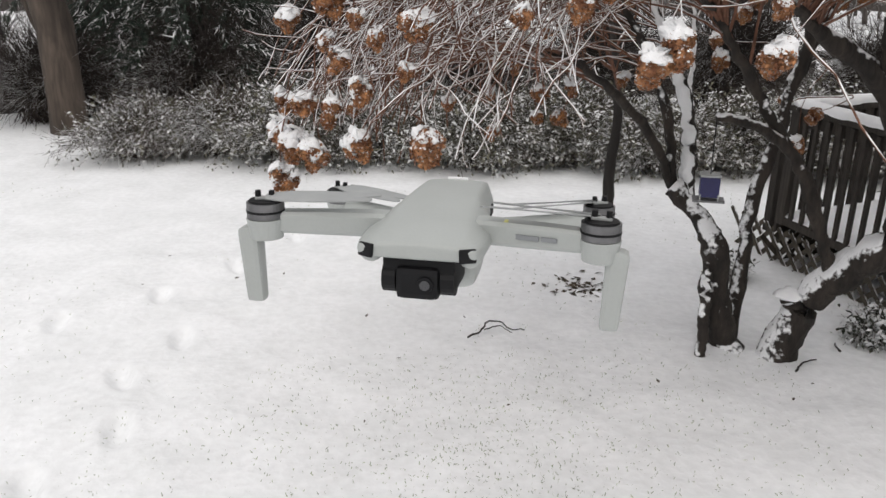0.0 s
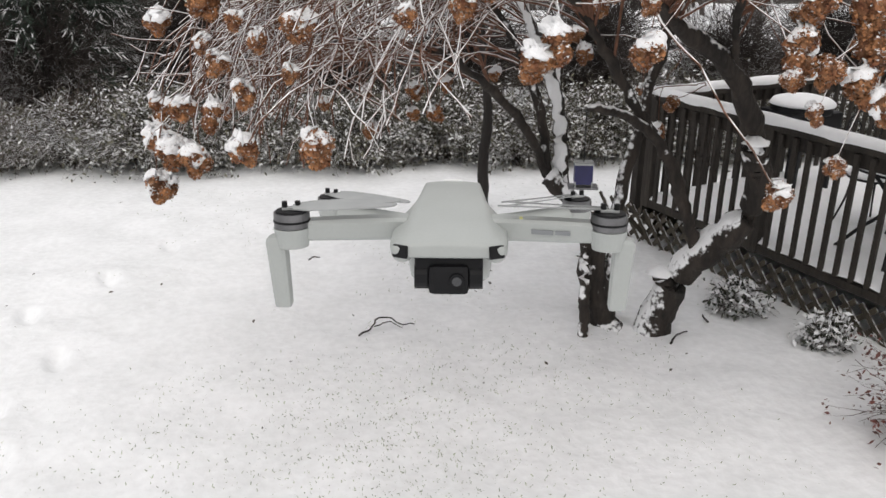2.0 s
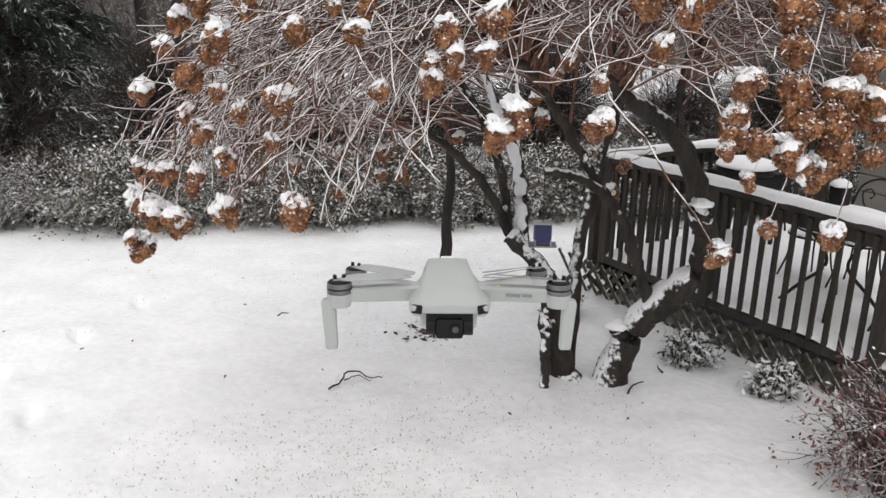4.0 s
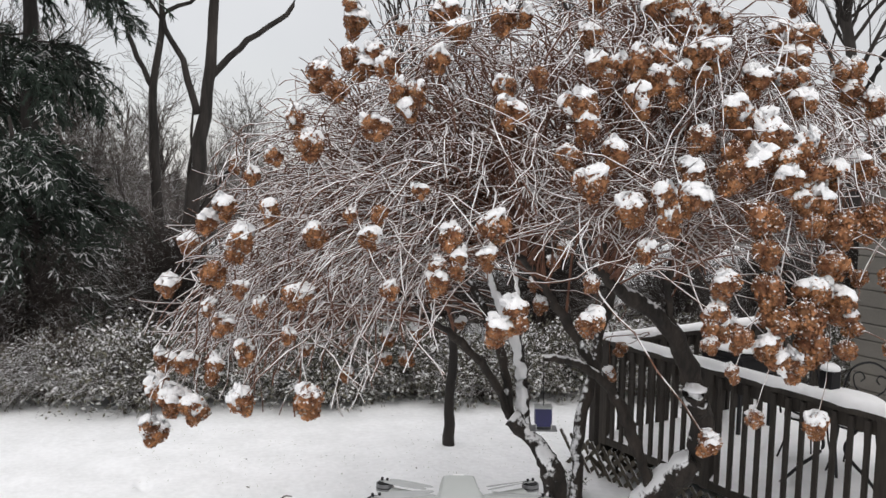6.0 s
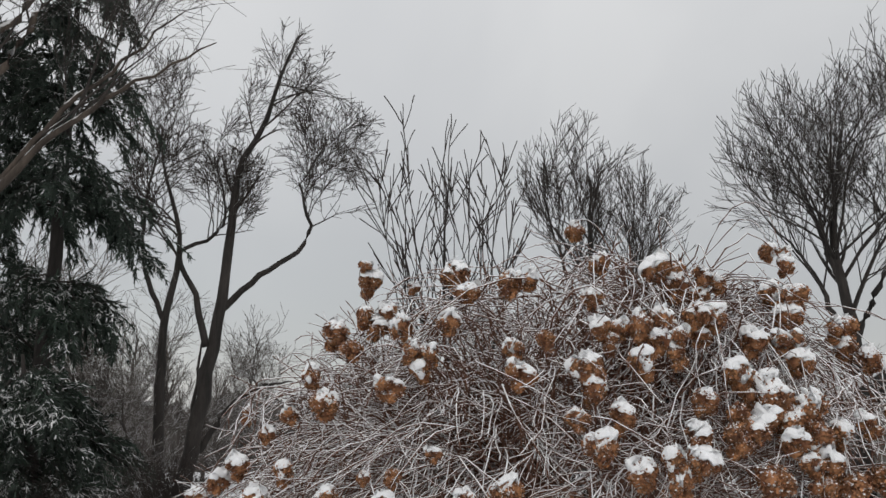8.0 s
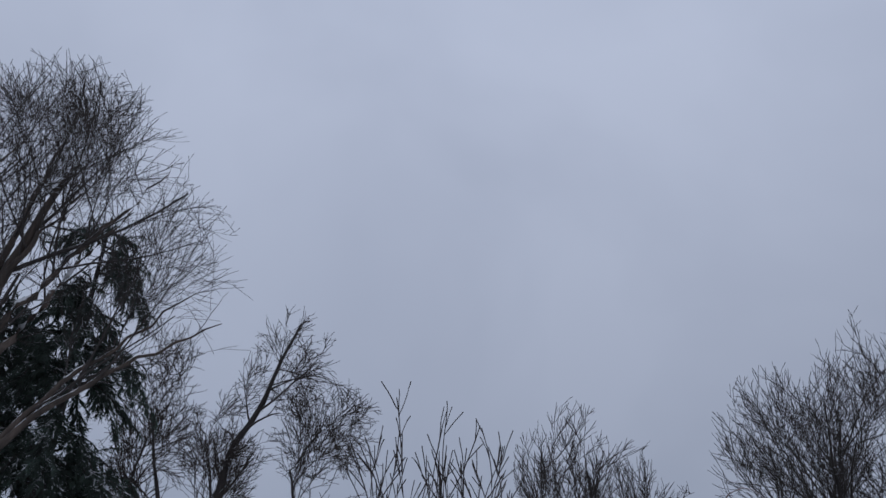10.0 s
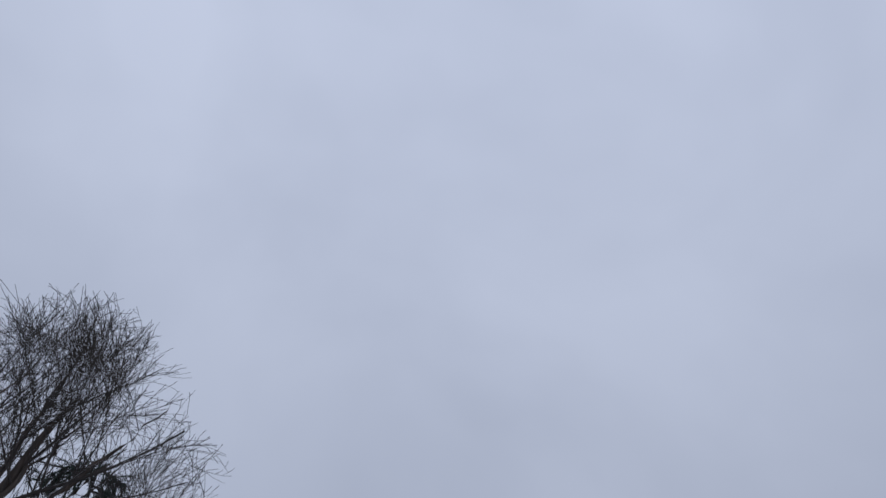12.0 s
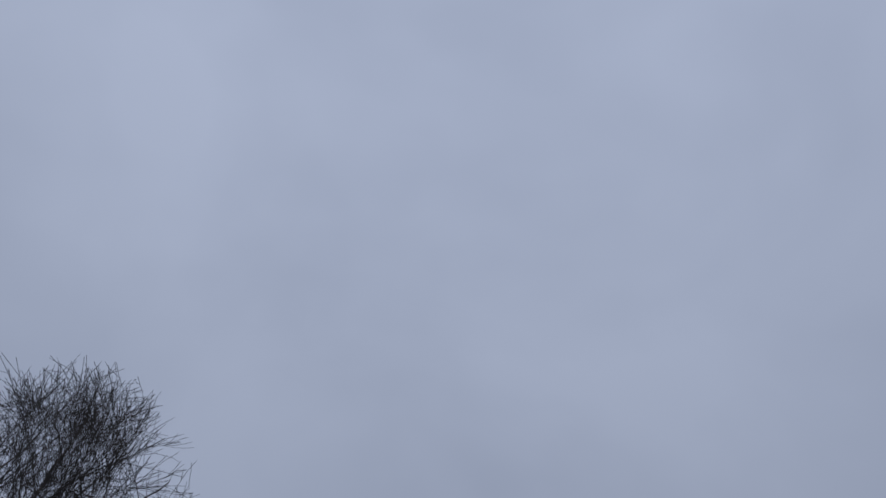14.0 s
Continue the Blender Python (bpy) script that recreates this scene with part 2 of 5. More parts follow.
def part_me(name, me, parent, label="", at=None):
    ob = new(name, me)
    ob.parent = parent
    if at is not None:
        ob.matrix_basis = at
    return tagged(ob, label)


def part(name, bm, mat, parent, label="", at=None, smooth=False):
    me = bpy.data.meshes.new(name)
    bm.to_mesh(me)
    bm.free()
    me.materials.append(mat)
    if smooth:
        me.shade_smooth()
    return part_me(name, me, parent, label, at)


def box(bm, x0, x1, y0, y1, z0, z1, bevel=0.0):
    r = bmesh.ops.create_cube(bm, size=1, matrix=Matrix.Translation(((x0 + x1) / 2, (y0 + y1) / 2, (z0 + z1) / 2)) @ Matrix.Diagonal((x1 - x0, y1 - y0, z1 - z0, 1)))
    if bevel:
        edges = list({e for v in r["verts"] for e in v.link_edges})
        bmesh.ops.bevel(bm, geom=edges, offset=bevel, segments=2, affect="EDGES", profile=0.6)
    return bm


def boxed(x0, x1, y0, y1, z0, z1, bevel=0.0):
    return box(bmesh.new(), x0, x1, y0, y1, z0, z1, bevel)


def lump(bm_or_none, rx, ry, rz, seg=14, rings=8, flat=None, bumpy=0.1, freq=3.0, seed=0.0, dome=False):
    """A bumpy rounded mass; with dome, flat underneath."""
    bm = bm_or_none or bmesh.new()
    r = bmesh.ops.create_uvsphere(bm, u_segments=seg, v_segments=rings, radius=1)
    for v in r["verts"]:
        n = noise.noise(v.co * freq + Vector((seed, seed * 1.7, 3.1)))
        v.co *= 1 + bumpy * n
        v.co = Vector((v.co.x * rx, v.co.y * ry, (max(v.co.z, -0.12) if dome else v.co.z) * rz))
    return bm


def cyl(bm, r0, r1, h, seg=16, m=None):
    bmesh.ops.create_cone(bm, cap_ends=True, segments=seg, radius1=r0, radius2=r1, depth=h, matrix=m or Matrix())
    return bm


def tube_part(name, path, radii, parent, mat, label="", sides=8, rough=0.0):
    path, radii = np.asarray(path, float), np.asarray(radii, float)
    v, q = tubes(path[None], radii[None], sides)
    if rough:  # furrowed, knotty bark
        axis, r = np.repeat(path, sides, 0), np.repeat(radii, sides)[:, None]
        lump_ = np.array([noise.noise(Vector((x * 9, y * 9, z * 5))) + 0.6 * noise.noise(Vector((x * 31, y * 31, z * 11))) for x, y, z in v.tolist()])[:, None]
        v = axis + (v - axis) * (1 + rough * lump_)
    caps = [[*range(sides - 1, -1, -1)], [*range(len(v) - sides, len(v))]]
    me = mesh_from(name, v, q.tolist() + caps, mat, smooth=True)
    return part_me(name, me, parent, label)

# ---- ground ----
def ground_height(x, y):
    n = noise.noise
    h = 0.02 * n(Vector((x * 0.6, y * 0.6, 0))) + 0.016 * n(Vector((x * 2.6, y * 2.6, 5))) + 0.010 * n(Vector((x * 6.5, y * 6.5, 8)))
    return h - 0.008


def make_ground():
    xs = np.r_[-400, -150, -60, -30, -18, np.arange(-12, -5, 0.5), np.arange(-5, -2.1, 0.07), np.arange(-2.1, -0.7, 0.025), np.arange(-0.7, 6, 0.07), np.arange(6, 12.1, 0.5), 18, 30, 60, 150, 400]
    ys = np.r_[-400, -150, -60, -30, -15, np.arange(-8, 2, 0.5), np.arange(2, 2.8, 0.07), np.arange(2.8, 5.8, 0.025), np.arange(5.8, 9, 0.07), np.arange(9, 16, 0.5), 20, 30, 60, 150, 400]
    prints = ((-1.25, 3.48, 0.3), (-1.41, 3.96, 0.5), (-1.24, 4.40, 0.2), (-1.46, 3.07, 0.4), (-1.55, 5.0, 0.3), (-1.2, 5.5, 0.4), (-2.0, 4.6, 0.2), (-0.9, 6.1, 0.3))
    verts = []
    for y in ys:
        for x in xs:
            z = ground_height(x, y)
            for px, py, a in prints:
                dx, dy = x - px, y - py
                if abs(dx) < 0.4 and abs(dy) < 0.4:
                    u, w = dx * math.cos(a) + dy * math.sin(a), -dx * math.sin(a) + dy * math.cos(a)
                    z += -0.055 * math.exp(-((u / 0.055) ** 2 + (w / 0.13) ** 2) ** 2) + 0.014 * math.exp(-((u / 0.1) ** 2 + (w / 0.19) ** 2))
            verts.append((float(x), float(y), z))
    nx, ny = len(xs), len(ys)
    j, i = np.meshgrid(np.arange(ny - 1), np.arange(nx - 1), indexing="ij")
    q = np.stack([j * nx + i, j * nx + i + 1, (j + 1) * nx + i + 1, (j + 1) * nx + i], -1).reshape(-1, 4)
    ob = new("ground", quad_mesh("ground", np.array(verts), q, M_LAWN, True))
    return tagged(ob, "snow-covered lawn with footprints and thin grass showing", "lawn", kind="structure")


make_ground()

# ---- the hydrangea tree ----
def hydrangea():
    tree = thing("hydrangea_tree", "old bare hydrangea tree with snowy twigs and dried rust-brown flower heads", "tree", at=pose(0, 0, 0))
    limbs = []

    def limb(name, pts, r0, r1, n=26, label="", bark=M_BARK):
        c = smooth_path(pts, n, 0.006)
        r = np.linspace(1, 0, n) ** 0.8 * (r0 - r1) + r1
        r = r * (1 + rng.normal(0, 0.05, n))
        if name == "trunk":
            r[:3] *= (1.22, 1.14, 1.05)
        tube_part(name, c, r, tree, bark, label, 14, 0.26)
        limbs.append((c, r))

    limb("trunk", [(1.70, 4.30, -0.06), (1.66, 4.31, 0.06), (1.60, 4.31, 0.28), (1.57, 4.32, 0.53), (1.45, 4.42, 0.74), (1.36, 4.47, 0.83)], 0.082, 0.05, 26, "gnarled snow-plastered trunk")
    limb("trunk", [(1.72, 4.40, -0.05), (1.77, 4.46, 0.47), (1.81, 4.50, 0.81), (1.87, 4.47, 1.09), (1.90, 4.46, 1.33), (1.93, 4.39, 1.57), (1.79, 4.24, 1.93)], 0.042, 0.02)
    limb("trunk", [(1.90, 4.21, -0.06), (1.91, 4.19, 0.06), (1.98, 4.15, 0.28), (2.08, 4.05, 0.49), (2.19, 3.93, 0.67), (2.23, 3.85, 0.87), (2.17, 3.83, 1.12), (2.04, 3.79, 1.37),
                   (1.88, 3.76, 1.54), (1.69, 3.73, 1.66), (1.48, 3.61, 1.80)], 0.094, 0.02, 40, "thick bent trunk with snow in its crook")
    limb("limb", [(1.36, 4.47, 0.83), (1.26, 4.43, 1.03), (1.07, 4.32, 1.26), (0.87, 4.16, 1.43), (0.66, 3.99, 1.55), (0.44, 3.82, 1.62), (0.18, 3.64, 1.63)], 0.026, 0.01)
    limb("limb", [(1.42, 4.48, 0.77), (1.44, 4.53, 0.97), (1.44, 4.58, 1.17), (1.37, 4.65, 1.40), (1.23, 4.69, 1.75)], 0.045, 0.024, bark=M_PLASTERED)
    limb("limb", [(2.05, 4.06, 0.49), (1.95, 4.06, 0.76), (1.84, 4.05, 1.01), (1.71, 4.05, 1.15), (1.55, 4.01, 1.24), (1.39, 3.96, 1.28)], 0.034, 0.02)
    limb("limb", [(1.76, 4.06, 1.12), (1.60, 4.10, 1.36), (1.46, 4.04, 1.56), (1.33, 3.98, 1.74), (1.16, 3.83, 1.83), (0.95, 3.68, 1.80)], 0.028, 0.012)
    limb("limb", [(2.17, 3.83, 1.09), (2.03, 3.79, 1.40), (1.90, 3.63, 1.76), (1.85, 3.32, 2.04)], 0.024, 0.012)
    limb("limb", [(1.36, 4.47, 0.83), (1.33, 4.5, 1.1), (1.2, 4.6, 1.5), (0.95, 4.7, 1.9)], 0.03, 0.012)
    limb("limb", [(1.90, 4.46, 1.33), (2.1, 4.5, 1.8), (2.4, 4.4, 2.3)], 0.035, 0.012)
    limb("limb", [(1.93, 4.39, 1.57), (1.95, 4.3, 2.0), (2.0, 4.0, 2.5)], 0.03, 0.012)
    limb("limb", [(1.45, 4.42, 0.74), (1.5, 4.75, 1.2), (1.6, 5.2, 1.7)], 0.022, 0.012)
    limb("limb", [(1.54, 4.33, 0.55), (1.52, 4.22, 0.3), (1.52, 4.2, -0.05)], 0.022, 0.03)
    # sawn stub
    limb("stub", [(1.97, 4.17, 0.14), (1.94, 4.165, 0.25), (1.91, 4.16, 0.35)], 0.062, 0.058, 10, "sawn-off stub capped with snow")
    limb("stub", [(2.17, 3.83, 1.0), (2.15, 3.79, 1.06), (2.13, 3.76, 1.13)], 0.07, 0.06, 10, "dark burl of an old cut")
    part("snow_cap", lump(None, 0.058, 0.055, 0.03, bumpy=0.6, dome=True, seed=5), M_SNOW, tree, "", pose(2.13, 3.76, 1.125), True)
    cap = lump(None, 0.078, 0.075, 0.035, bumpy=0.4, dome=True, seed=2)
    part("snow_cap", cap, M_SNOW, tree, "", pose(1.915, 4.16, 0.345), True)

    # dried flower heads: place and width of each, spray by spray
    low_spray = ((-0.58, 4.08, 0.96, 0.16), (-0.51, 3.84, 1.23, 0.14), (-0.42, 3.63, 1.22, 0.15), (-0.33, 3.47, 1.22, 0.13), (-0.47, 3.74, 1.38, 0.11), (-0.36, 3.53, 1.41, 0.11), (-0.23, 3.35, 1.41, 0.11), (-0.12, 3.23, 1.5, 0.1), (-0.12, 3.21, 1.31, 0.11), (0.13, 2.99, 1.36, 0.13), (-0.46, 3.87, 1.7, 0.12), (-0.23, 3.48, 1.79, 0.13), (-0.13, 3.32, 1.74, 0.08), (-0.27, 3.46, 1.65, 0.08), (-0.21, 3.37, 1.59, 0.11), (-0.05, 3.21, 1.68, 0.08), (0.08, 3.1, 1.74, 0.12), (0.05, 3.09, 1.59, 0.07))
    side = ((-0.2, 3.63, 2.06, 0.13), (-0.28, 3.7, 1.99, 0.1), (-0.15, 3.43, 1.9, 0.12), (-0.01, 3.36, 2.05, 0.11), (-0.11, 3.4, 1.94, 0.11), (0.16, 3.14, 1.97, 0.11), (-0.08, 3.59, 2.2, 0.08), (0.02, 3.53, 2.28, 0.09), (0.15, 3.42, 2.32, 0.14), (0.1, 3.63, 2.44, 0.11), (0.36, 2.99, 1.96, 0.1), (0.39, 3.02, 2.05, 0.08), (0.41, 2.89, 1.78, 0.08), (0.29, 3.09, 2.05, 0.06), (0.41, 3.25, 2.39, 0.13), (0.53, 3.28, 2.51, 0.18))
    top = ((0.22, 3.82, 2.65, 0.16), (0.28, 3.59, 2.57, 0.11), (0.43, 4.15, 2.96, 0.16), (0.39, 4.1, 3.05, 0.08), (0.41, 3.7, 2.73, 0.18), (0.5, 3.49, 2.66, 0.12), (0.68, 3.37, 2.68, 0.12), (0.81, 3.79, 2.96, 0.16), (0.81, 3.53, 2.84, 0.13), (1, 3.49, 2.88, 0.14), (1.09, 3.47, 2.9, 0.1), (0.61, 3.89, 2.91, 0.08), (1.49, 3.57, 3.01, 0.12), (1.32, 3.27, 2.8, 0.1), (0.9, 3.11, 2.55, 0.1), (0.9, 3.02, 2.44, 0.14), (1.04, 3.1, 2.59, 0.1), (1.16, 2.94, 2.43, 0.18), (1.49, 3.9, 3.25, 0.12), (1.8, 3.46, 2.95, 0.24), (1.93, 3.38, 2.89, 0.17), (1.75, 3.08, 2.67, 0.18))
    front = ((0.63, 2.85, 1.97, 0.1), (0.65, 2.8, 1.88, 0.1), (0.57, 2.84, 1.88, 0.08), (0.57, 2.82, 1.81, 0.09), (0.78, 2.81, 2.01, 0.13), (0.75, 2.77, 1.9, 0.09), (0.54, 2.98, 2.14, 0.07), (0.76, 2.69, 1.65, 0.13), (0.84, 2.68, 1.71, 0.13), (1.08, 2.61, 1.69, 0.12), (1.08, 2.64, 1.82, 0.07), (1.13, 2.78, 2.17, 0.13), (1.07, 2.85, 2.27, 0.11), (1.24, 2.82, 2.28, 0.13), (1.29, 2.64, 1.93, 0.08), (1.41, 2.69, 2.09, 0.18), (1.27, 2.71, 2.08, 0.13), (1.49, 2.7, 2.11, 0.15), (1.31, 3.07, 2.63, 0.17), (1.4, 2.94, 2.49, 0.14), (1.49, 3.06, 2.65, 0.19), (1.55, 2.99, 2.57, 0.17), (1.5, 2.74, 2.21, 0.12), (1.58, 2.82, 2.34, 0.12))
    right = ((1.82, 2.87, 2.41, 0.19), (1.78, 2.78, 2.27, 0.21), (1.97, 2.81, 2.3, 0.23), (1.96, 2.74, 2.18, 0.19), (1.65, 2.73, 2.19, 0.13), (1.76, 2.66, 2.04, 0.16), (1.99, 2.7, 2.07, 0.18), (1.75, 2.61, 1.92, 0.13), (2.46, 3.56, 3.08, 0.17), (2.39, 3.44, 2.82, 0.23), (2.66, 3.38, 2.66, 0.2), (2.73, 3.3, 2.55, 0.13), (2.13, 3.04, 2.56, 0.18), (1.95, 3.03, 2.59, 0.15), (2.37, 2.88, 2.25, 0.12), (2.16, 2.8, 2.21, 0.14), (2.11, 2.68, 2, 0.16), (2.31, 2.75, 2.04, 0.15), (2.66, 3.01, 2.27, 0.17), (2.54, 2.8, 1.99, 0.19), (2.36, 2.67, 1.8, 0.15), (3.1, 3.34, 2.5, 0.19))
    right_low = ((1.53, 2.55, 1.69, 0.16), (1.57, 2.58, 1.81, 0.13), (1.73, 2.57, 1.78, 0.13), (1.76, 2.55, 1.68, 0.14), (1.88, 2.55, 1.68, 0.16), (1.92, 2.58, 1.78, 0.14), (2.04, 2.63, 1.87, 0.14), (2.09, 2.58, 1.67, 0.12), (1.79, 2.52, 1.52, 0.13), (1.89, 2.54, 1.58, 0.14), (2.04, 2.59, 1.73, 0.14), (1.73, 2.53, 1.58, 0.12), (1.6, 2.54, 1.63, 0.11), (2.05, 2.55, 1.57, 0.09), (1.58, 2.52, 1.51, 0.07), (1.47, 2.51, 1.27, 0.1), (1.65, 2.5, 1.35, 0.07), (1.91, 2.51, 1.31, 0.1), (1.5, 2.54, 1.61, 0.08), (2.31, 2.6, 1.55, 0.12), (2.43, 2.66, 1.67, 0.15))
    far = ((2.27, 5, 1.09, 0.12), (2.21, 5, 0.92, 0.12), (0.46, 5, 0.99, 0.1), (0.44, 5, 1.21, 0.07), (0.72, 5, 1.21, 0.12), (0.85, 5, 1.08, 0.12), (0.71, 5, 1.08, 0.09), (0.91, 5, 1.24, 0.11), (1.19, 5, 1.29, 0.09), (1.71, 5, 1.39, 0.11), (0.21, 5, 1.16, 0.09))
    heads = np.array(low_spray + side + top + front + right + right_low + far)
    n = 46  # the back of the crown, seen through the twigs and over its top
    a = rng.uniform(0.1, np.pi - 0.1, n)
    z = rng.uniform(1.0, 2.75, n)
    rr = np.sqrt(np.clip(1 - ((z - 1.25) / 1.95) ** 2, 0.1, 1))
    heads = np.concatenate([heads, np.stack([1.65 + 2.2 * rr * np.cos(a), 4.35 + 1.8 * rr * np.sin(a), z, rng.uniform(0.09, 0.14, n)], 1)])
    split = []  # the broad heads are several panicles crowded together
    for x, y, z, w in heads:
        if w < 0.165:
            split.append((x, y, z, w))
            continue
        for k in range(3):
            b = k * 2.094 + rng.uniform(0, 1)
            split.append((x + 0.3 * w * math.cos(b), y + rng.normal(0, 0.1) * w, z + 0.28 * w * math.sin(b), w * rng.uniform(0.6, 0.75)))
    heads = np.array(split)
    floret, caps = [], []
    for k in range(7):
        # a panicle is a heap of lobes, broadest near its top, each a tuft of papery florets
        m = 6 + k % 3
        lobe = unit(rng.normal(size=(m, 3))) * np.array([0.27, 0.27, 0.24])
        lobe[:2] = (0.02, 0.03, 0.2), (-0.04, 0.02, -0.24)
        size = rng.uniform(0.20, 0.29, m) * np.where(lobe[:, 2] < -0.15, 0.8, 1.0)
        n = 1700
        i = rng.integers(0, m, n)
        d = unit(rng.normal(size=(n, 3)))
        c = lobe[i] + d * (size[i] * rng.uniform(0.82, 1.12, n))[:, None]
        deep = (np.linalg.norm(c[:, None] - lobe[None], axis=2) < size[None] * 0.78).any(1)
        c, d = c[~deep], d[~deep]
        n = len(c)
        face = unit(d + rng.normal(0, 0.7, (n, 3)))
        u = unit(np.cross(face, rng.normal(size=(n, 3))))
        v = np.cross(face, u)
        s = rng.uniform(0.026, 0.055, n)[:, None]
        quad = np.stack([c + u * s, c + v * s + face * 0.025, c - u * s, c - v * s + face * 0.025], 1).reshape(-1, 3)
        cores = []
        for q, r in zip(lobe, size):
            h = np.array([-0.95, -0.7, -0.3, 0.3, 0.7, 0.95])
            cores.append(tubes((q + np.stack([0 * h, 0 * h, h * r * 0.86], 1))[None], (np.sqrt(1 - h**2) * r * 0.86)[None], 8))
        V, Q = merged([(quad, np.arange(4 * n).reshape(-1, 4))] + cores)
        floret.append(quad_mesh("flower_head", V, Q, M_HEAD))
        # wet snow heaped on the upper lobes
        bm = bmesh.new()
        for j, (q, r) in enumerate(zip(lobe, size)):
            if q[2] < -0.02 and j:
                continue
            verts0 = len(bm.verts)
            lump(bm, r * 1.16, r * 1.12, r * 1.05, 18, 12, bumpy=0.28, freq=1.9, seed=k * 2.3 + j)
            bm.verts.ensure_lookup_table()
            for w in bm.verts[verts0:]:
                ang = math.atan2(w.co.y, w.co.x)
                hem = r * (0.12 + 0.5 * noise.noise(Vector((math.cos(ang) * 1.6, math.sin(ang) * 1.6, k * 3.1 + j))))
                w.co.z = max(w.co.z, hem)
                if w.co.z <= hem:
                    w.co.x, w.co.y = w.co.x * 0.9, w.co.y * 0.9
                w.co += Vector(q)
        me = bpy.data.meshes.new("snow_cap")
        bm.to_mesh(me)
        bm.free()
        me.materials.append(M_SNOW)
        me.shade_smooth()
        caps.append(me)
    for n, (x, y, z, s) in enumerate(heads):
        s *= 0.98
        h = part_me("flower_head", floret[n % 7], tree, "", pose(x, y, z, rng.normal(0, 10), rng.normal(0, 10), rng.uniform(0, 360)) @ Matrix.Diagonal((s, s, s * rng.uniform(0.95, 1.2), 1)))
        # the overhanging heads on the deck's side keep less snow
        if rng.uniform() < (0.95 if x < 1.6 or z > 2.3 else 0.6):
            k = rng.uniform(0.85, 1.05)
            part_me("snow_cap", caps[n % 7], h, "", pose(0, 0, 0.07) @ Matrix.Diagonal((k, k, k, 1)))

    # arching twigs: they rise from the limbs, lie over the dome of the crown and droop to their ends
    LP = np.concatenate([c[len(c) // 3:] for c, r in limbs if c[-1, 2] > 1.2])
    LP = LP[LP[:, 2] > 0.95]
    hub, axes = np.array([1.65, 4.35, 0.95]), np.array([2.25, 1.85, 2.2])

    def polar(p):
        q = (p - hub) / axes
        r = np.linalg.norm(q, axis=-1)
        return r, np.arccos(np.clip(q[..., 2] / r, -1, 1)), np.arctan2(q[..., 1], q[..., 0])

    def arch(ends, rad, K=13, back=0.75):
        n = len(ends)
        r1, t1, a1 = polar(ends)
        t0 = t1 * rng.uniform(0.25, back, n)
        want = hub + axes * (0.55 * r1)[:, None] * np.stack([np.sin(t0) * np.cos(a1), np.sin(t0) * np.sin(a1), np.cos(t0)], 1)
        o = LP[(np.linalg.norm(want[:, None] - LP[None], axis=2) + rng.uniform(0, 0.35, (n, len(LP)))).argmin(1)]
        r0, t0, a0 = polar(o)
        turn = (a1 - a0 + np.pi) % (2 * np.pi) - np.pi
        u = np.linspace(0, 1, K)[None]
        fast = 1 - (1 - u) ** 1.8
        side_on = 0.55 * np.clip((t1 - 0.8) / 0.5, 0, 1)[:, None]  # the lower ones reach straight out
        lift = rng.uniform(-0.02, 0.13, (n, 1)) * np.sin(np.pi * u**1.3)
        r = r0[:, None] + (r1 - r0)[:, None] * (fast * (1 - side_on) + u * side_on) + lift * (1 - 0.5 * side_on)
        t = t0[:, None] + (t1 - t0)[:, None] * (u**1.15 * (1 - side_on) + (0.55 * (1 - (1 - u) ** 2) + 0.45 * u**2) * side_on)
        a = a0[:, None] + turn[:, None] * fast + rng.normal(0, 0.16, (n, 1)) * np.sin(np.pi * u)
        P = hub + axes * r[..., None] * np.stack([np.sin(t) * np.cos(a), np.sin(t) * np.sin(a), np.cos(t)], -1)
        P = P + np.cumsum(rng.normal(0, 0.019, P.shape), 1) * np.sin(np.pi * u)[..., None]
        return P, rad * rng.uniform(0.7, 1.3, (n, 1)) * np.linspace(1.7, 0.6, K)[None]

    pieces = []
    P, R = arch(heads[:, :3] + np.array([0, 0, 0.02]), 0.0033)
    pieces.append(tubes(P, R, 5))
    n = 900
    a, t = rng.uniform(-np.pi, np.pi, n), np.arccos(rng.uniform(-0.02, 1, n))
    a = np.where(rng.uniform(size=n) < 0.35, -np.abs(a), a)  # fuller towards the lawn
    r = np.where(rng.uniform(size=n) < 0.6, rng.uniform(0.88, 1.0, n), rng.uniform(0.55, 0.9, n))
    ends = hub + axes * r[:, None] * np.stack([np.sin(t) * np.cos(a), np.sin(t) * np.sin(a), np.cos(t)], 1)
    # the skirt of the crown hangs low at its tip and is lifted over the trunks
    skirt = np.where(ends[:, 0] < 0.4, 1.15, 1.25 + 0.65 * np.clip((ends[:, 0] - 0.4) / 0.6, 0, 1)) + rng.uniform(0, 0.25, n)
    ends = ends[ends[:, 2] > skirt]
    P2, R2 = arch(ends, 0.0043)
    pieces.append(tubes(P2, R2, 5))
    P3, R3 = children(np.concatenate([P, P2]), np.concatenate([R, R2]), 4200, 0.46, 0.5, 0.09, 8, 0.25, 0.9, 0.2, 0.85, 0.5, up=0.12)
    rr, tt, aa = polar(P3)
    hem = lambda p: np.where(p[..., 0] < 0.3, 1.2, 1.2 + 0.6 * np.clip((p[..., 0] - 0.3) / 0.7, 0, 1))
    keep = (rr.max(1) < 1.06) & (P3[..., 2] > hem(P3)).all(1)
    P3, R3 = P3[keep], R3[keep]
    pieces.append(tubes(P3, np.maximum(R3, 0.0031), 5))
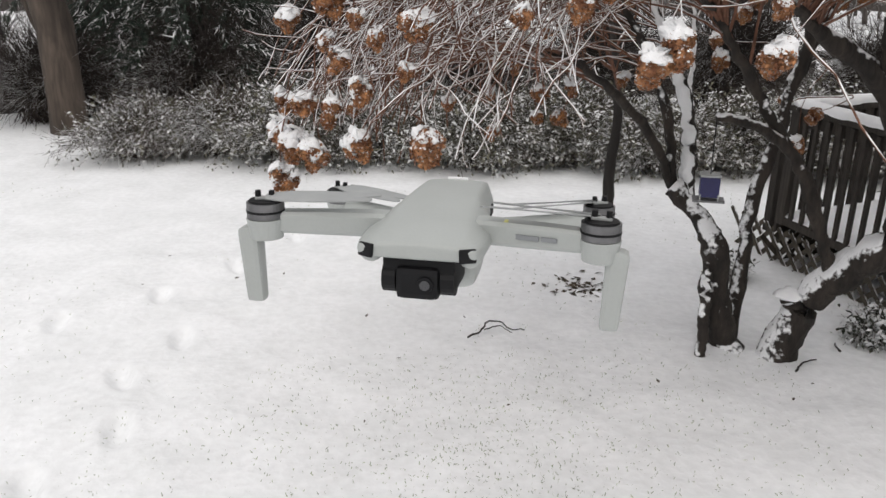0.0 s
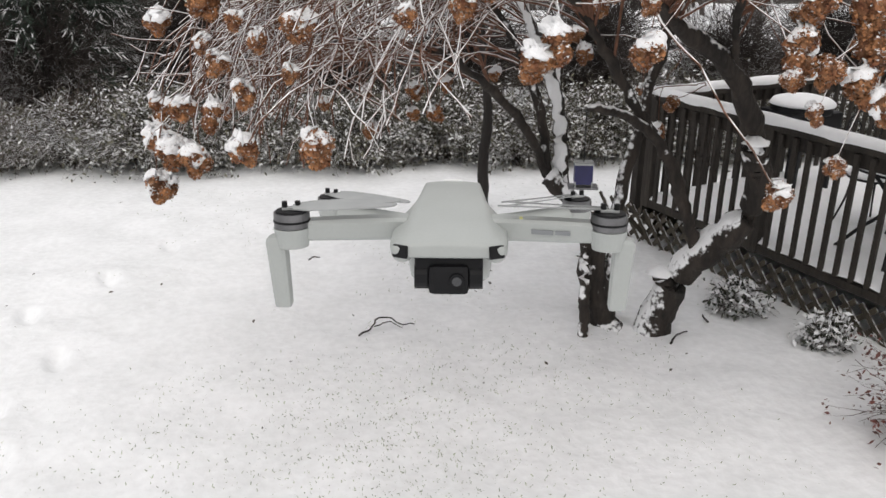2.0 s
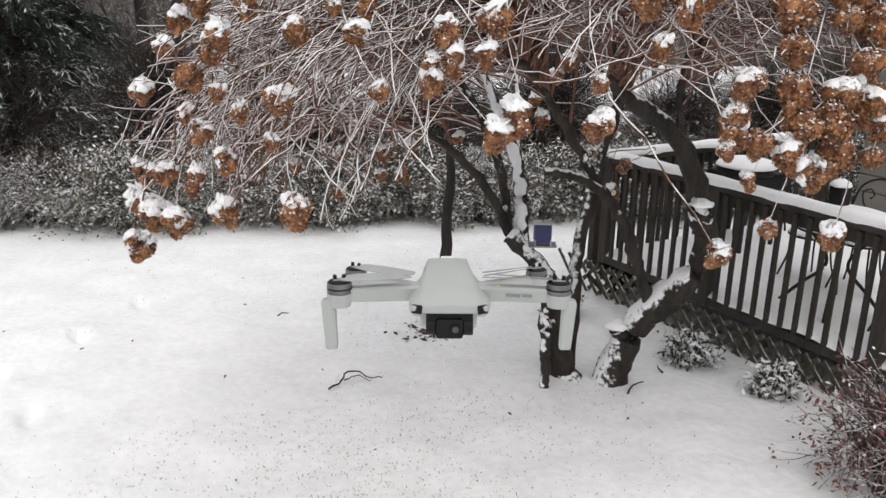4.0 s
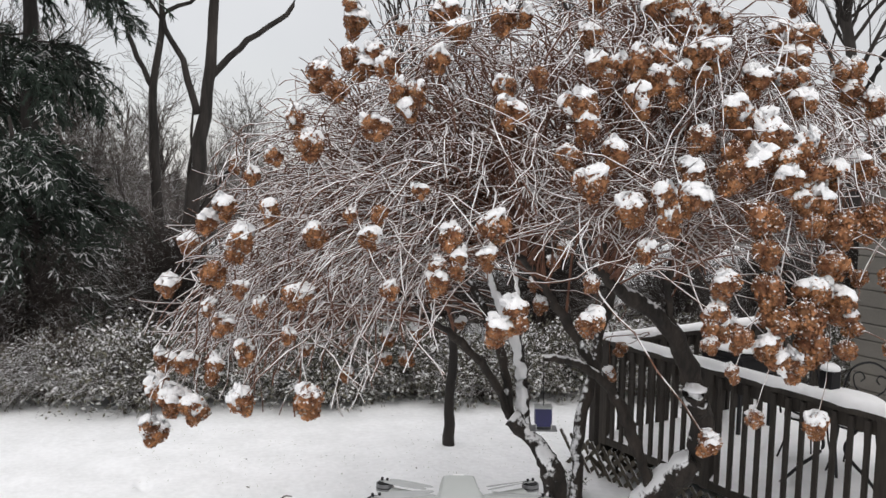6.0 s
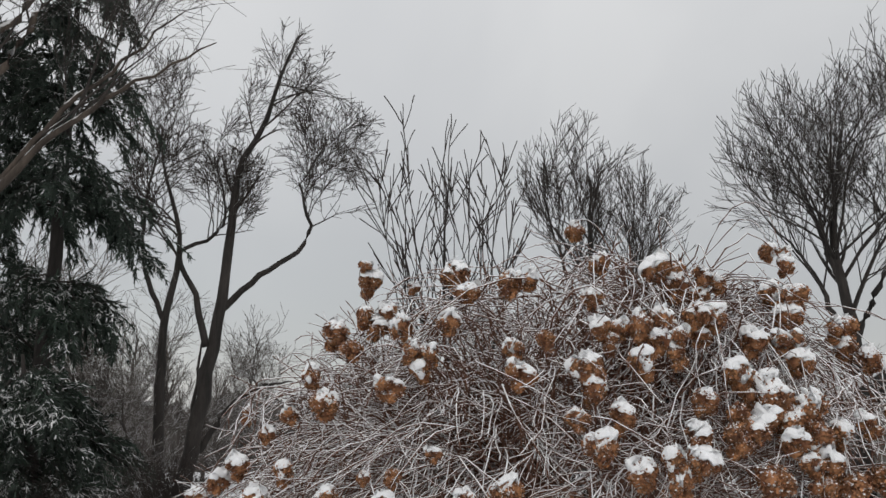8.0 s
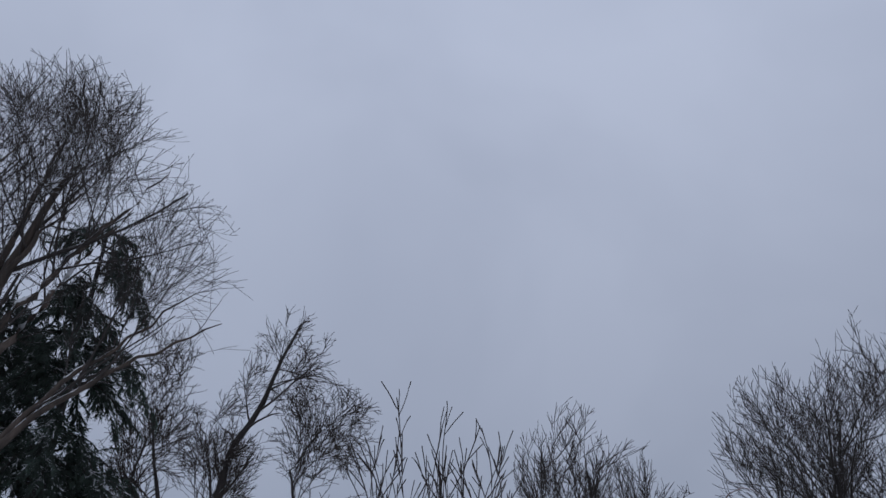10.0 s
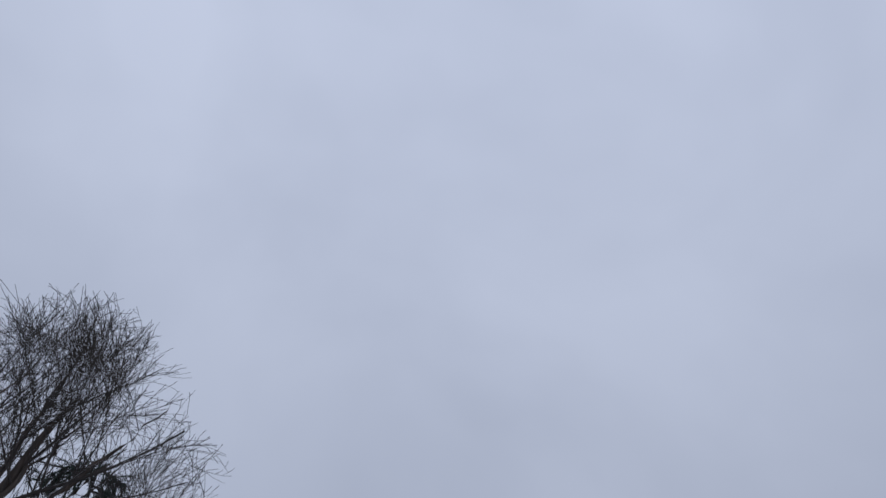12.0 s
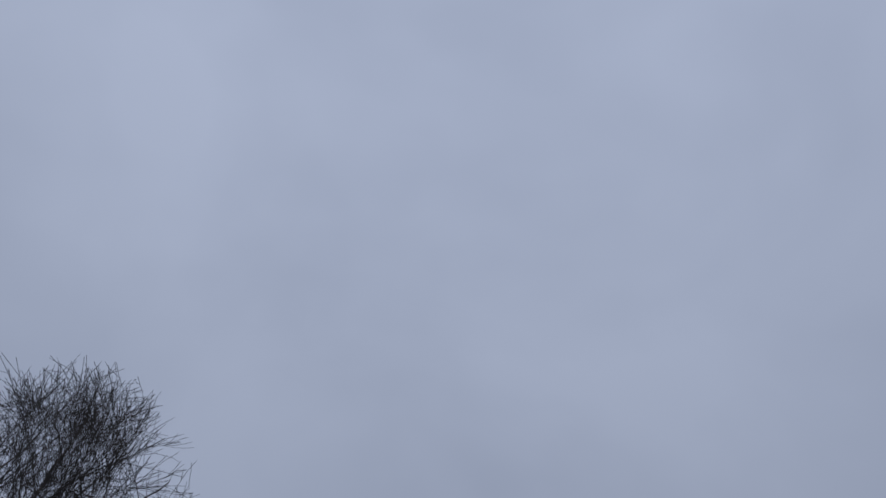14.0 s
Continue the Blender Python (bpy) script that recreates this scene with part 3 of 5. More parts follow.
    P4, R4 = children(P3, R3, 5200, 0.2, 0.6, 0.03, 5, 0.2, 0.9, 0.15, 0.8, 0.5)
    keep = (P4[..., 2] > hem(P4)).all(1)
    P4, R4 = P4[keep], R4[keep]
    pieces.append(tubes(P4, np.maximum(R4, 0.0025), 3))
    v, q = merged(pieces)
    ob = part_me("twigs", quad_mesh("twigs", v, q, M_TWIG, True), tree, "tangle of thin arching twigs lined with snow")
    tagged(ob, kind="stuff")
    return tree


hydrangea()

# ---- trees and woods ----
def bare_tree(name, label, trunks, base_r, twig_mat, levels=((40, 2.6, 0.7), (260, 1.4, 0.6), (1500, 0.8, 0.6), (3500, 0.4, 0.6)), at=(0, 0, 0), bark=None, up=0.12, min_r=0.004,
              start=0.4, droop=0.0, limb=0.38, crown=(), wig=0.22, slack=1.5):
    tree = thing(name, label, "tree", at=pose(*at))
    P, R = [], []
    for n, pts in enumerate(trunks):
        c = smooth_path(pts, 22, 0.1 * base_r)
        r = np.linspace(1, 0.12, 22) * base_r * (1 if n == 0 else limb)
        tube_part("trunk" if n == 0 else "limb", c, r, tree, bark or M_TREE, "", 14, 0.12)
        P.append(c)
        R.append(r)
    P, R = np.array(P), np.array(R)
    pieces, first = [], start
    for count, length, angle in levels:
        P, R = children(P, R, count * (3 if crown else 1), length, angle, droop, 6, first, 1.0, wig, 0.45 if crown else 0.62, 0.4, up=up)
        if crown:  # only what stays within the crown's round masses
            inside = np.zeros(len(P), bool)
            for centre, axes in crown:
                inside |= ((((P[:, 1:] - np.array(centre)) / np.array(axes)) ** 2).sum(2) < slack).all(1)
            P, R = P[inside][:count], R[inside][:count]
        R = np.maximum(R, min_r)
        first = 0.2
        pieces.append(tubes(P, R, 4 if count < 400 else 3))
    v, q = merged(pieces)
    tagged(part_me("crown", quad_mesh("crown", v, q, twig_mat, True), tree, "fine bare branches"), kind="stuff")
    return tree


bare_tree("woodland_tree", "tall bare dark-barked tree with forked stems at the wood's edge",
          [[(-2.25, 19.8, -0.2), (-2.42, 19.77, 1.8), (-2.44, 19.77, 4.39), (-2.23, 19.8, 6.2), (-2.6, 19.7, 7.6), (-2.9, 19.6, 8.9)],
           [(-2.43, 19.77, 4.26), (-2.95, 19.7, 5.5), (-3.05, 19.69, 6.65), (-2.88, 19.67, 8.2), (-2.4, 19.69, 9.6)]], 0.155, M_TREE_TWIG, min_r=0.0065, limb=0.42, crown=(((-2.7, 19.7, 8.2), (1.1, 1.1, 1.9)), ((-2.6, 19.7, 10.2), (1.0, 1.0, 1.2)), ((-3.4, 19.7, 6.8), (0.9, 0.9, 1.0))), wig=0.1, levels=((34, 1.8, 0.9), (180, 1.0, 0.7), (700, 0.55, 0.6), (900, 0.3, 0.6)))
bare_tree("woodland_tree", "tall bare dark-barked tree with spreading crooked limbs",
          [[(-1.95, 19.84, -0.3), (-1.49, 19.86, 2.99), (-1.17, 19.88, 5.49), (-1.09, 19.89, 6.68), (-0.95, 19.8, 8.1), (-0.30, 19.81, 9.65), (-0.02, 19.81, 10.9), (0.3, 19.81, 11.7)],
           [(-1.30, 19.88, 4.57), (-0.47, 19.91, 5.40), (0.77, 19.90, 6.54), (0.54, 19.86, 7.69), (1.15, 19.77, 9.0)],
           [(-1.51, 19.86, 3.78), (-1.86, 19.83, 5.07), (-2.23, 19.80, 5.89), (-1.30, 19.88, 6.60), (-1.56, 19.76, 8.4)],
           [(-1.75, 19.9, 0), (-1.7, 19.9, 2.5), (-1.55, 19.9, 4.6)],
           [(-1.55, 19.9, 1.4), (-0.9, 19.9, 2.4), (-0.2, 19.9, 2.9), (0.7, 19.9, 3.0)]], 0.21, M_TREE_TWIG, min_r=0.0065, limb=0.42, crown=(((0.2, 19.8, 10.3), (1.15, 1.2, 1.7)), ((1.2, 19.8, 8.6), (1.3, 1.2, 1.5)), ((-1.2, 19.8, 8.0), (0.9, 1.0, 1.5)), ((1.9, 19.8, 7.2), (0.9, 0.9, 0.8))), wig=0.1, levels=((55, 1.8, 0.9), (300, 1.0, 0.7), (1200, 0.55, 0.6), (1600, 0.3, 0.6)), droop=0.03)
bare_tree("lawn_tree", "large bare tree beside the lawn with a broad frosted crown",
          [[(-4.18, 9.95, -0.1), (-4.22, 9.95, 1.5), (-4.3, 9.9, 3.2), (-3.9, 9.85, 5.5), (-3.5, 9.8, 7.6), (-3.2, 9.85, 9.0)],
           [(-4.2, 9.93, 0.9), (-4.5, 9.95, 1.6), (-4.9, 10.0, 3.2), (-5.2, 10.0, 5.0)],
           [(-4.2, 9.9, 2.8), (-3.4, 9.9, 4.6), (-2.4, 10.0, 6.1), (-1.8, 10.2, 6.9), (-1.3, 10.25, 7.4)],
           [(-4.0, 9.85, 5.0), (-3.1, 9.9, 6.8), (-2.7, 10.0, 7.8), (-2.4, 10.1, 8.5)],
           [(-4.1, 9.9, 4.2), (-4.3, 9.7, 7.0), (-4.1, 9.6, 8.2), (-3.95, 9.6, 9.1)],
           [(-4.0, 9.85, 5.2), (-3.0, 9.9, 7.4), (-2.0, 9.95, 9.1)], [(-4.1, 9.9, 5.0), (-3.7, 9.9, 7.5), (-3.4, 9.9, 10.1)],
           [(-4.0, 9.9, 3.6), (-2.6, 9.9, 5.6), (-0.9, 9.95, 6.9)], [(-4.1, 9.9, 5.5), (-4.6, 9.8, 7.6), (-4.7, 9.8, 9.8)],
           [(-4.0, 9.85, 5.6), (-3.4, 9.8, 7.6), (-2.9, 9.9, 8.8)]], 0.23, M_FROST_TWIG, min_r=0.0034, bark=M_TRUNK, limb=0.3, crown=(((-3.6, 9.9, 8.7), (2.0, 1.7, 1.85)), ((-1.7, 9.9, 7.6), (1.15, 1.2, 1.1)), ((-4.6, 9.8, 7.6), (1.3, 1.5, 1.7)), ((-2.6, 9.9, 6.6), (1.5, 1.3, 1.0)), ((-0.95, 10.0, 6.6), (0.9, 0.9, 0.75))), wig=0.1, levels=((60, 2.4, 0.75), (270, 1.4, 0.6), (1150, 0.75, 0.55), (3000, 0.34, 0.55)), slack=1.05)
bare_tree("lawn_tree", "bare tree trunk beside the lawn", [[(-5.5, 11.1, -0.1), (-5.6, 11.1, 3), (-5.3, 11.0, 7)]], 0.2, M_FROST_TWIG, min_r=0.006, crown=(((-5.6, 11, 7.4), (1.7, 1.5, 2.0)),), wig=0.1, levels=((30, 1.8, 0.6), (220, 1.0, 0.6), (900, 0.5, 0.6)))
bare_tree("many_stemmed_tree", "slender many-stemmed sapling with upright bare shoots",
          [[(2.75, 12.5, -0.1), (2.65, 12.5, 3.0), (2.6, 12.5, 5.0), (2.72, 12.5, 6.4)]] + [[(2.75 + (k - 4.5) * 0.05, 12.5, 0.4 + 0.1 * k), (2.7 + (k - 4.5) * 0.16, 12.5, 3.4), (2.65 + (k - 4.5) * 0.25, 12.45 + 0.1 * (k % 3), 5.6 + 0.25 * (k % 3))] for k in range(10)],
          0.06, M_TREE_TWIG, ((110, 1.1, 0.45), (260, 0.5, 0.4)), up=0.3, start=0.35, min_r=0.009, wig=0.06)
bare_tree("woodland_tree", "bare round-crowned tree behind the garden",
          [[(8.3, 20.2, -0.1), (8.3, 20.2, 4), (8.2, 20.2, 6.4), (8.3, 20.2, 8.5)], [(8.3, 20.2, 3.2), (7.6, 20.5, 6.0), (6.9, 20.7, 8.8)], [(8.3, 20.2, 3.4), (9.2, 19.8, 5.6), (9.6, 19.6, 7.2)]],
          0.2, M_TREE_TWIG, up=0.3, min_r=0.007, crown=(((7.7, 20.2, 8.0), (1.3, 1.2, 2.2)), ((9.3, 20.0, 7.2), (1.5, 1.2, 2.1)), ((6.9, 20.4, 6.6), (0.9, 1.0, 1.6))), wig=0.1, levels=((50, 2.2, 0.7), (260, 1.2, 0.5), (1000, 0.6, 0.5), (1300, 0.35, 0.5)))
bare_tree("woodland_tree", "bare wide-spreading tree near the house",
          [[(9.2, 11.6, -0.1), (9.2, 11.6, 3.5), (9.1, 11.7, 5.4), (9.3, 11.5, 7.2)], [(9.2, 11.6, 3), (8.8, 11.9, 4.6), (8.3, 12.3, 5.6)], [(9.2, 11.6, 3.4), (9.9, 11.2, 5.2), (10.2, 11.0, 7)],
           [(9.2, 11.6, 4.0), (8.8, 11.9, 5.8), (8.5, 12.1, 6.8)]],
          0.17, M_FROST_TWIG, up=0.2, min_r=0.0045, crown=(((8.7, 11.7, 6.4), (1.6, 1.3, 1.7)), ((10.3, 11.4, 7.4), (1.3, 1.3, 1.9)), ((7.9, 12.1, 5.3), (1.0, 1.0, 1.0)), ((9.8, 11.3, 5.0), (1.2, 1.0, 1.2))), wig=0.1, levels=((60, 2.0, 0.75), (340, 1.1, 0.6), (1300, 0.55, 0.5), (2200, 0.28, 0.55)), slack=1.2)
bare_tree("garden_sapling", "thin dark-stemmed young tree standing in the snow", [[(1.47, 6.58, -0.05), (1.48, 6.59, 0.47), (1.50, 6.58, 0.85), (1.47, 6.59, 1.14), (1.38, 6.61, 1.6), (1.3, 6.6, 2.2)]],
          0.052, M_TWIG, ((8, 0.7, 0.6), (40, 0.4, 0.6)))


def conifer(at, height, spread, tiers, lean=0.0, needles=60000):
    """An old conifer: bare stem, boughs in ragged tiers that rise, then sag, with hanging sprays of needles."""
    tree = thing("conifer", "dark evergreen conifer with drooping snow-dusted boughs", "tree", at=pose(*at))
    c = smooth_path([(0, 0, -0.1), (0.1 + lean * 0.4, 0, height * 0.5), (lean, 0, height)], 16, 0.02)
    r = np.linspace(0.16, 0.02, 16)
    tube_part("trunk", c, r, tree, M_TREE)
    rows = []
    for low, high, count, reach in tiers:
        for _ in range(count):
            z = rng.uniform(low, high)
            a = rng.uniform(0, 2 * np.pi)
            L = spread * reach * rng.uniform(0.6, 1.1)
            u = np.linspace(0, 1, 8)
            out = np.array([math.cos(a), math.sin(a), 0])
            o = np.array([np.interp(z, c[:, 2], c[:, 0]), 0, z])
            rows.append(o + out * (L * u)[:, None] + np.array([0, 0, 1]) * (L * (0.18 * u - 0.75 * u**2.2))[:, None] + rng.normal(0, 0.02, (8, 3)))
    B = np.array(rows)
    BR = np.linspace(0.022, 0.005, 8)[None] * np.ones((len(B), 1))
    S, SR = children(B, BR, 26 * len(B), 0.42, 0.75, 0.22, 5, 0.2, 1.0, 0.1, 0.6, 0.4)
    v, q = merged([tubes(B, BR, 4), tubes(S, np.maximum(SR, 0.003), 3)])
    tagged(part_me("boughs", quad_mesh("boughs", v, q, M_TREE), tree), kind="stuff")
    n = needles
    i, k = rng.integers(0, len(S), n), rng.uniform(0.05, 1, n) * 4
    kk = np.clip(k.astype(int), 0, 3)
    f = (k - kk)[:, None]
    p = S[i, kk] * (1 - f) + S[i, kk + 1] * f
    d = unit(unit(S[i, kk + 1] - S[i, kk]) * 0.8 + rng.normal(0, 0.45, (n, 3)) + np.array([0, 0, -0.3]))
    w = unit(np.cross(d, rng.normal(size=(n, 3)))) * 0.009
    e = p + d * rng.uniform(0.06, 0.14, n)[:, None]
    V = np.stack([p - w, p + w, e + w * 0.3, e - w * 0.3], 1).reshape(-1, 3)
    tagged(part_me("needles", quad_mesh("needles", V, np.arange(4 * n).reshape(-1, 4), M_NEEDLE), tree), kind="stuff")


# height range, boughs and reach of each tier
conifer((-3.35, 12.6, 0), 9.8, 1.5, ((8.0, 9.6, 13, 0.6), (6.6, 7.8, 18, 0.9), (5.2, 6.2, 24, 1.0), (3.6, 4.3, 10, 0.75), (1.6, 2.6, 18, 1.15)), 0.1, 90000)
conifer((-4.4, 13.2, 0), 8.6, 1.5, ((7.2, 8.4, 16, 0.6), (5.4, 6.8, 22, 0.9), (3.4, 4.6, 16, 1.0), (1.2, 2.6, 22, 1.2)), -0.2, 60000)
conifer((-3.3, 11.5, 0), 3.0, 1.3, ((1.9, 2.9, 16, 0.7), (0.8, 1.7, 24, 1.1)), 0.1, 50000)


def bush(name, label, at, size, leaves, twigs, leaf, mat_leaf, mat_twig, group=""):
    b = thing(name, label, "bush", group, at=pose(*at))
    n = twigs
    d = unit(rng.normal(size=(n, 3)))
    d[:, 2] = np.abs(d[:, 2]) + 0.15
    ends = unit(d) * np.array(size) * rng.uniform(0.6, 1.05, (n, 1)) * (1 + 0.15 * np.sin(d[:, :1] * 9 + d[:, 1:2] * 7))
    o = rng.normal(0, 0.15, (n, 3)) * np.array([size[0], size[1], 0])
    u = np.linspace(0, 1, 6)[None, :, None]
    P = o[:, None] * (1 - u) + ends[:, None] * u + np.array([0, 0, 0.18]) * np.sin(np.pi * u) * size[2] + rng.normal(0, 0.015, (n, 6, 3))
    R = np.linspace(0.007, 0.0025, 6)[None] * np.ones((n, 1))
    C, CR = children(P, R, n * 4, 0.3 * size[2] + 0.06, 0.7, 0.0, 4, 0.3, 1.0, 0.2, 0.8, 0.5)
    v, q = merged([tubes(P, R, 3), tubes(C, CR, 3)])
    tagged(part_me("twigs", quad_mesh("twigs", v, q, mat_twig, True), b), kind="stuff")
    if leaves:
        A = np.concatenate([P[:, -2:].reshape(-1, 3), C[:, 1:].reshape(-1, 3)])
        p = A[rng.integers(0, len(A), leaves)] + rng.normal(0, 0.025, (leaves, 3))
        p[:, 2] = np.maximum(p[:, 2], 0.02)
        nrm = unit(rng.normal(0, 0.7, (leaves, 3)) + np.array([0, 0, 0.6]))
        a = unit(np.cross(nrm, rng.normal(size=(leaves, 3))))
        c = np.cross(nrm, a)
        s = leaf * rng.uniform(0.6, 1.2, leaves)[:, None]
        V = np.stack([p - a * s, p + c * s * 0.42 + nrm * s * 0.1, p + a * s, p - c * s * 0.42 + nrm * s * 0.1], 1).reshape(-1, 3)
        tagged(part_me("leaves", quad_mesh("leaves", V, np.arange(4 * leaves).reshape(-1, 4), mat_leaf), b), kind="stuff")
    return b


for n in range(13):
    x = -2.9 + 0.86 * n
    y = 8.68 - 0.085 * n + 0.25 * (n % 2)
    bush("hedge_bush", "snow-dusted evergreen bush along the lawn's edge" if n > 1 else "snow-dusted twiggy bush along the lawn's edge", (x, y, 0), (0.85, 0.75, 0.56 + 0.08 * (n * 7 % 3)),
         11000 if n > 1 else 3000, 520, 0.026, M_LEAF, M_WOODS, "hedge bushes")
for n in range(10):
    bush("thicket_bush", "brown leafless thicket with snow on its twigs", (-4.6 + 1.7 * n, 10.6 + 0.3 * (n % 3), 0), (1.2, 0.9, 1.25 + 0.25 * (n % 3)), 0, 700, 0.03, M_LEAF, M_BRUSH, "thicket behind the hedge")


def far_woods():
    """Stems and brush of the wood behind the garden, and the dim mass of it beyond."""
    pieces = []
    kinds = []
    for k in range(5):
        h = rng.uniform(1.9, 3.3)
        c = smooth_path([(0, 0, -0.2), (rng.normal(0, 0.2), rng.normal(0, 0.2), h * 0.5), (rng.normal(0, 0.4), rng.normal(0, 0.4), h)], 8, 0.03)[None]
        r = np.linspace(0.05, 0.01, 8)[None] * rng.uniform(0.6, 1.6)
        a, ar = children(c, r, 34, 0.9, 0.6, 0.0, 5, 0.1, 1, 0.15, 0.5, 0.4, up=0.25)
        b, br = children(a, ar, 220, 0.55, 0.6, 0.0, 4, 0.2, 1, 0.18, 0.7, 0.4, up=0.1)
        d, dr = children(b, br, 600, 0.3, 0.6, 0.0, 3, 0.2, 1, 0.18, 0.8, 0.5)
        kinds.append(merged([tubes(c, r, 5), tubes(a, np.maximum(ar, 0.006), 3), tubes(b, np.maximum(br, 0.005), 3), tubes(d, np.maximum(dr, 0.004), 3)]))
    for n in range(125):
        az = radians(rng.uniform(-50, 62))
        dist = rng.uniform(17, 32)
        v, q = kinds[n % 5]
        s, t = rng.uniform(0.7, 1.15) * (1.3 if -0.3 < az < 0.02 else 1.0), rng.uniform(0, 6.28)
        turn = np.array([[math.cos(t), -math.sin(t), 0], [math.sin(t), math.cos(t), 0], [0, 0, 1]])
        pieces.append((v @ turn.T * s + np.array([dist * math.sin(az), dist * math.cos(az), 0]), q))
    v, q = merged(pieces)
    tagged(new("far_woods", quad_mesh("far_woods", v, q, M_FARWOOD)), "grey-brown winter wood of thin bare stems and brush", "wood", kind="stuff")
    # the ragged dim mass of the wood far behind
    n = 260
    a = np.radians(np.linspace(-75, 85, n))
    top = np.array([2.9 + 0.8 * noise.noise(Vector((k * 0.13, 1, 2))) + 0.7 * noise.noise(Vector((k * 0.9, 4, 2))) for k in range(n)])
    rows = []
    for lev, zz in enumerate((-0.3, 0.33, 0.66, 1.0)):
        dd = 34 + np.array([1.5 * noise.noise(Vector((k * 0.4, lev * 3.0, 7))) for k in range(n)]) + lev * 0.8
        rows.append(np.stack([dd * np.sin(a), dd * np.cos(a), top * zz], 1))
    V = np.concatenate(rows)
    j, i = np.meshgrid(np.arange(3), np.arange(n - 1), indexing="ij")
    Q = np.stack([j * n + i, j * n + i + 1, (j + 1) * n + i + 1, (j + 1) * n + i], -1).reshape(-1, 4)
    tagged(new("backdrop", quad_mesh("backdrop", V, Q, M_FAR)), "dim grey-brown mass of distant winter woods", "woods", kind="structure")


far_woods()


def shed():
    h = thing("garden_shed", "low grey shed under a snow-covered roof behind the hedge", "shed", at=pose(3.0, 13.4, 0, 0, 0, -6))
    part("wall", boxed(-2.6, 2.6, -0.8, 0.8, -0.2, 0.55), M_WALL, h)
    for s in (-1, 1):
        part("roof", boxed(-2.8, 2.8, 0, 1.05, 0, 0.06), M_ROOF, h, "", pose(0, 0, 0.93, -22, 0, 0) if s > 0 else Matrix.Rotation(math.pi, 4, "Z") @ pose(0, 0, 0.93, -22, 0, 0))
        part("roof_snow", boxed(-2.78, 2.78, 0, 1.03, 0.06, 0.13, 0.02), M_SNOW, h, "even white snow", pose(0, 0, 0.93, -22, 0, 0) if s > 0 else Matrix.Rotation(math.pi, 4, "Z") @ pose(0, 0, 0.93, -22, 0, 0))


shed()

# ---- the deck ----
DECK = pose(2.46, 5.62, 0.31, 0, 0, -72.0) @ pose(0, 0, 0, 0, 1.4, 0)
L, W = 3.6, 2.5


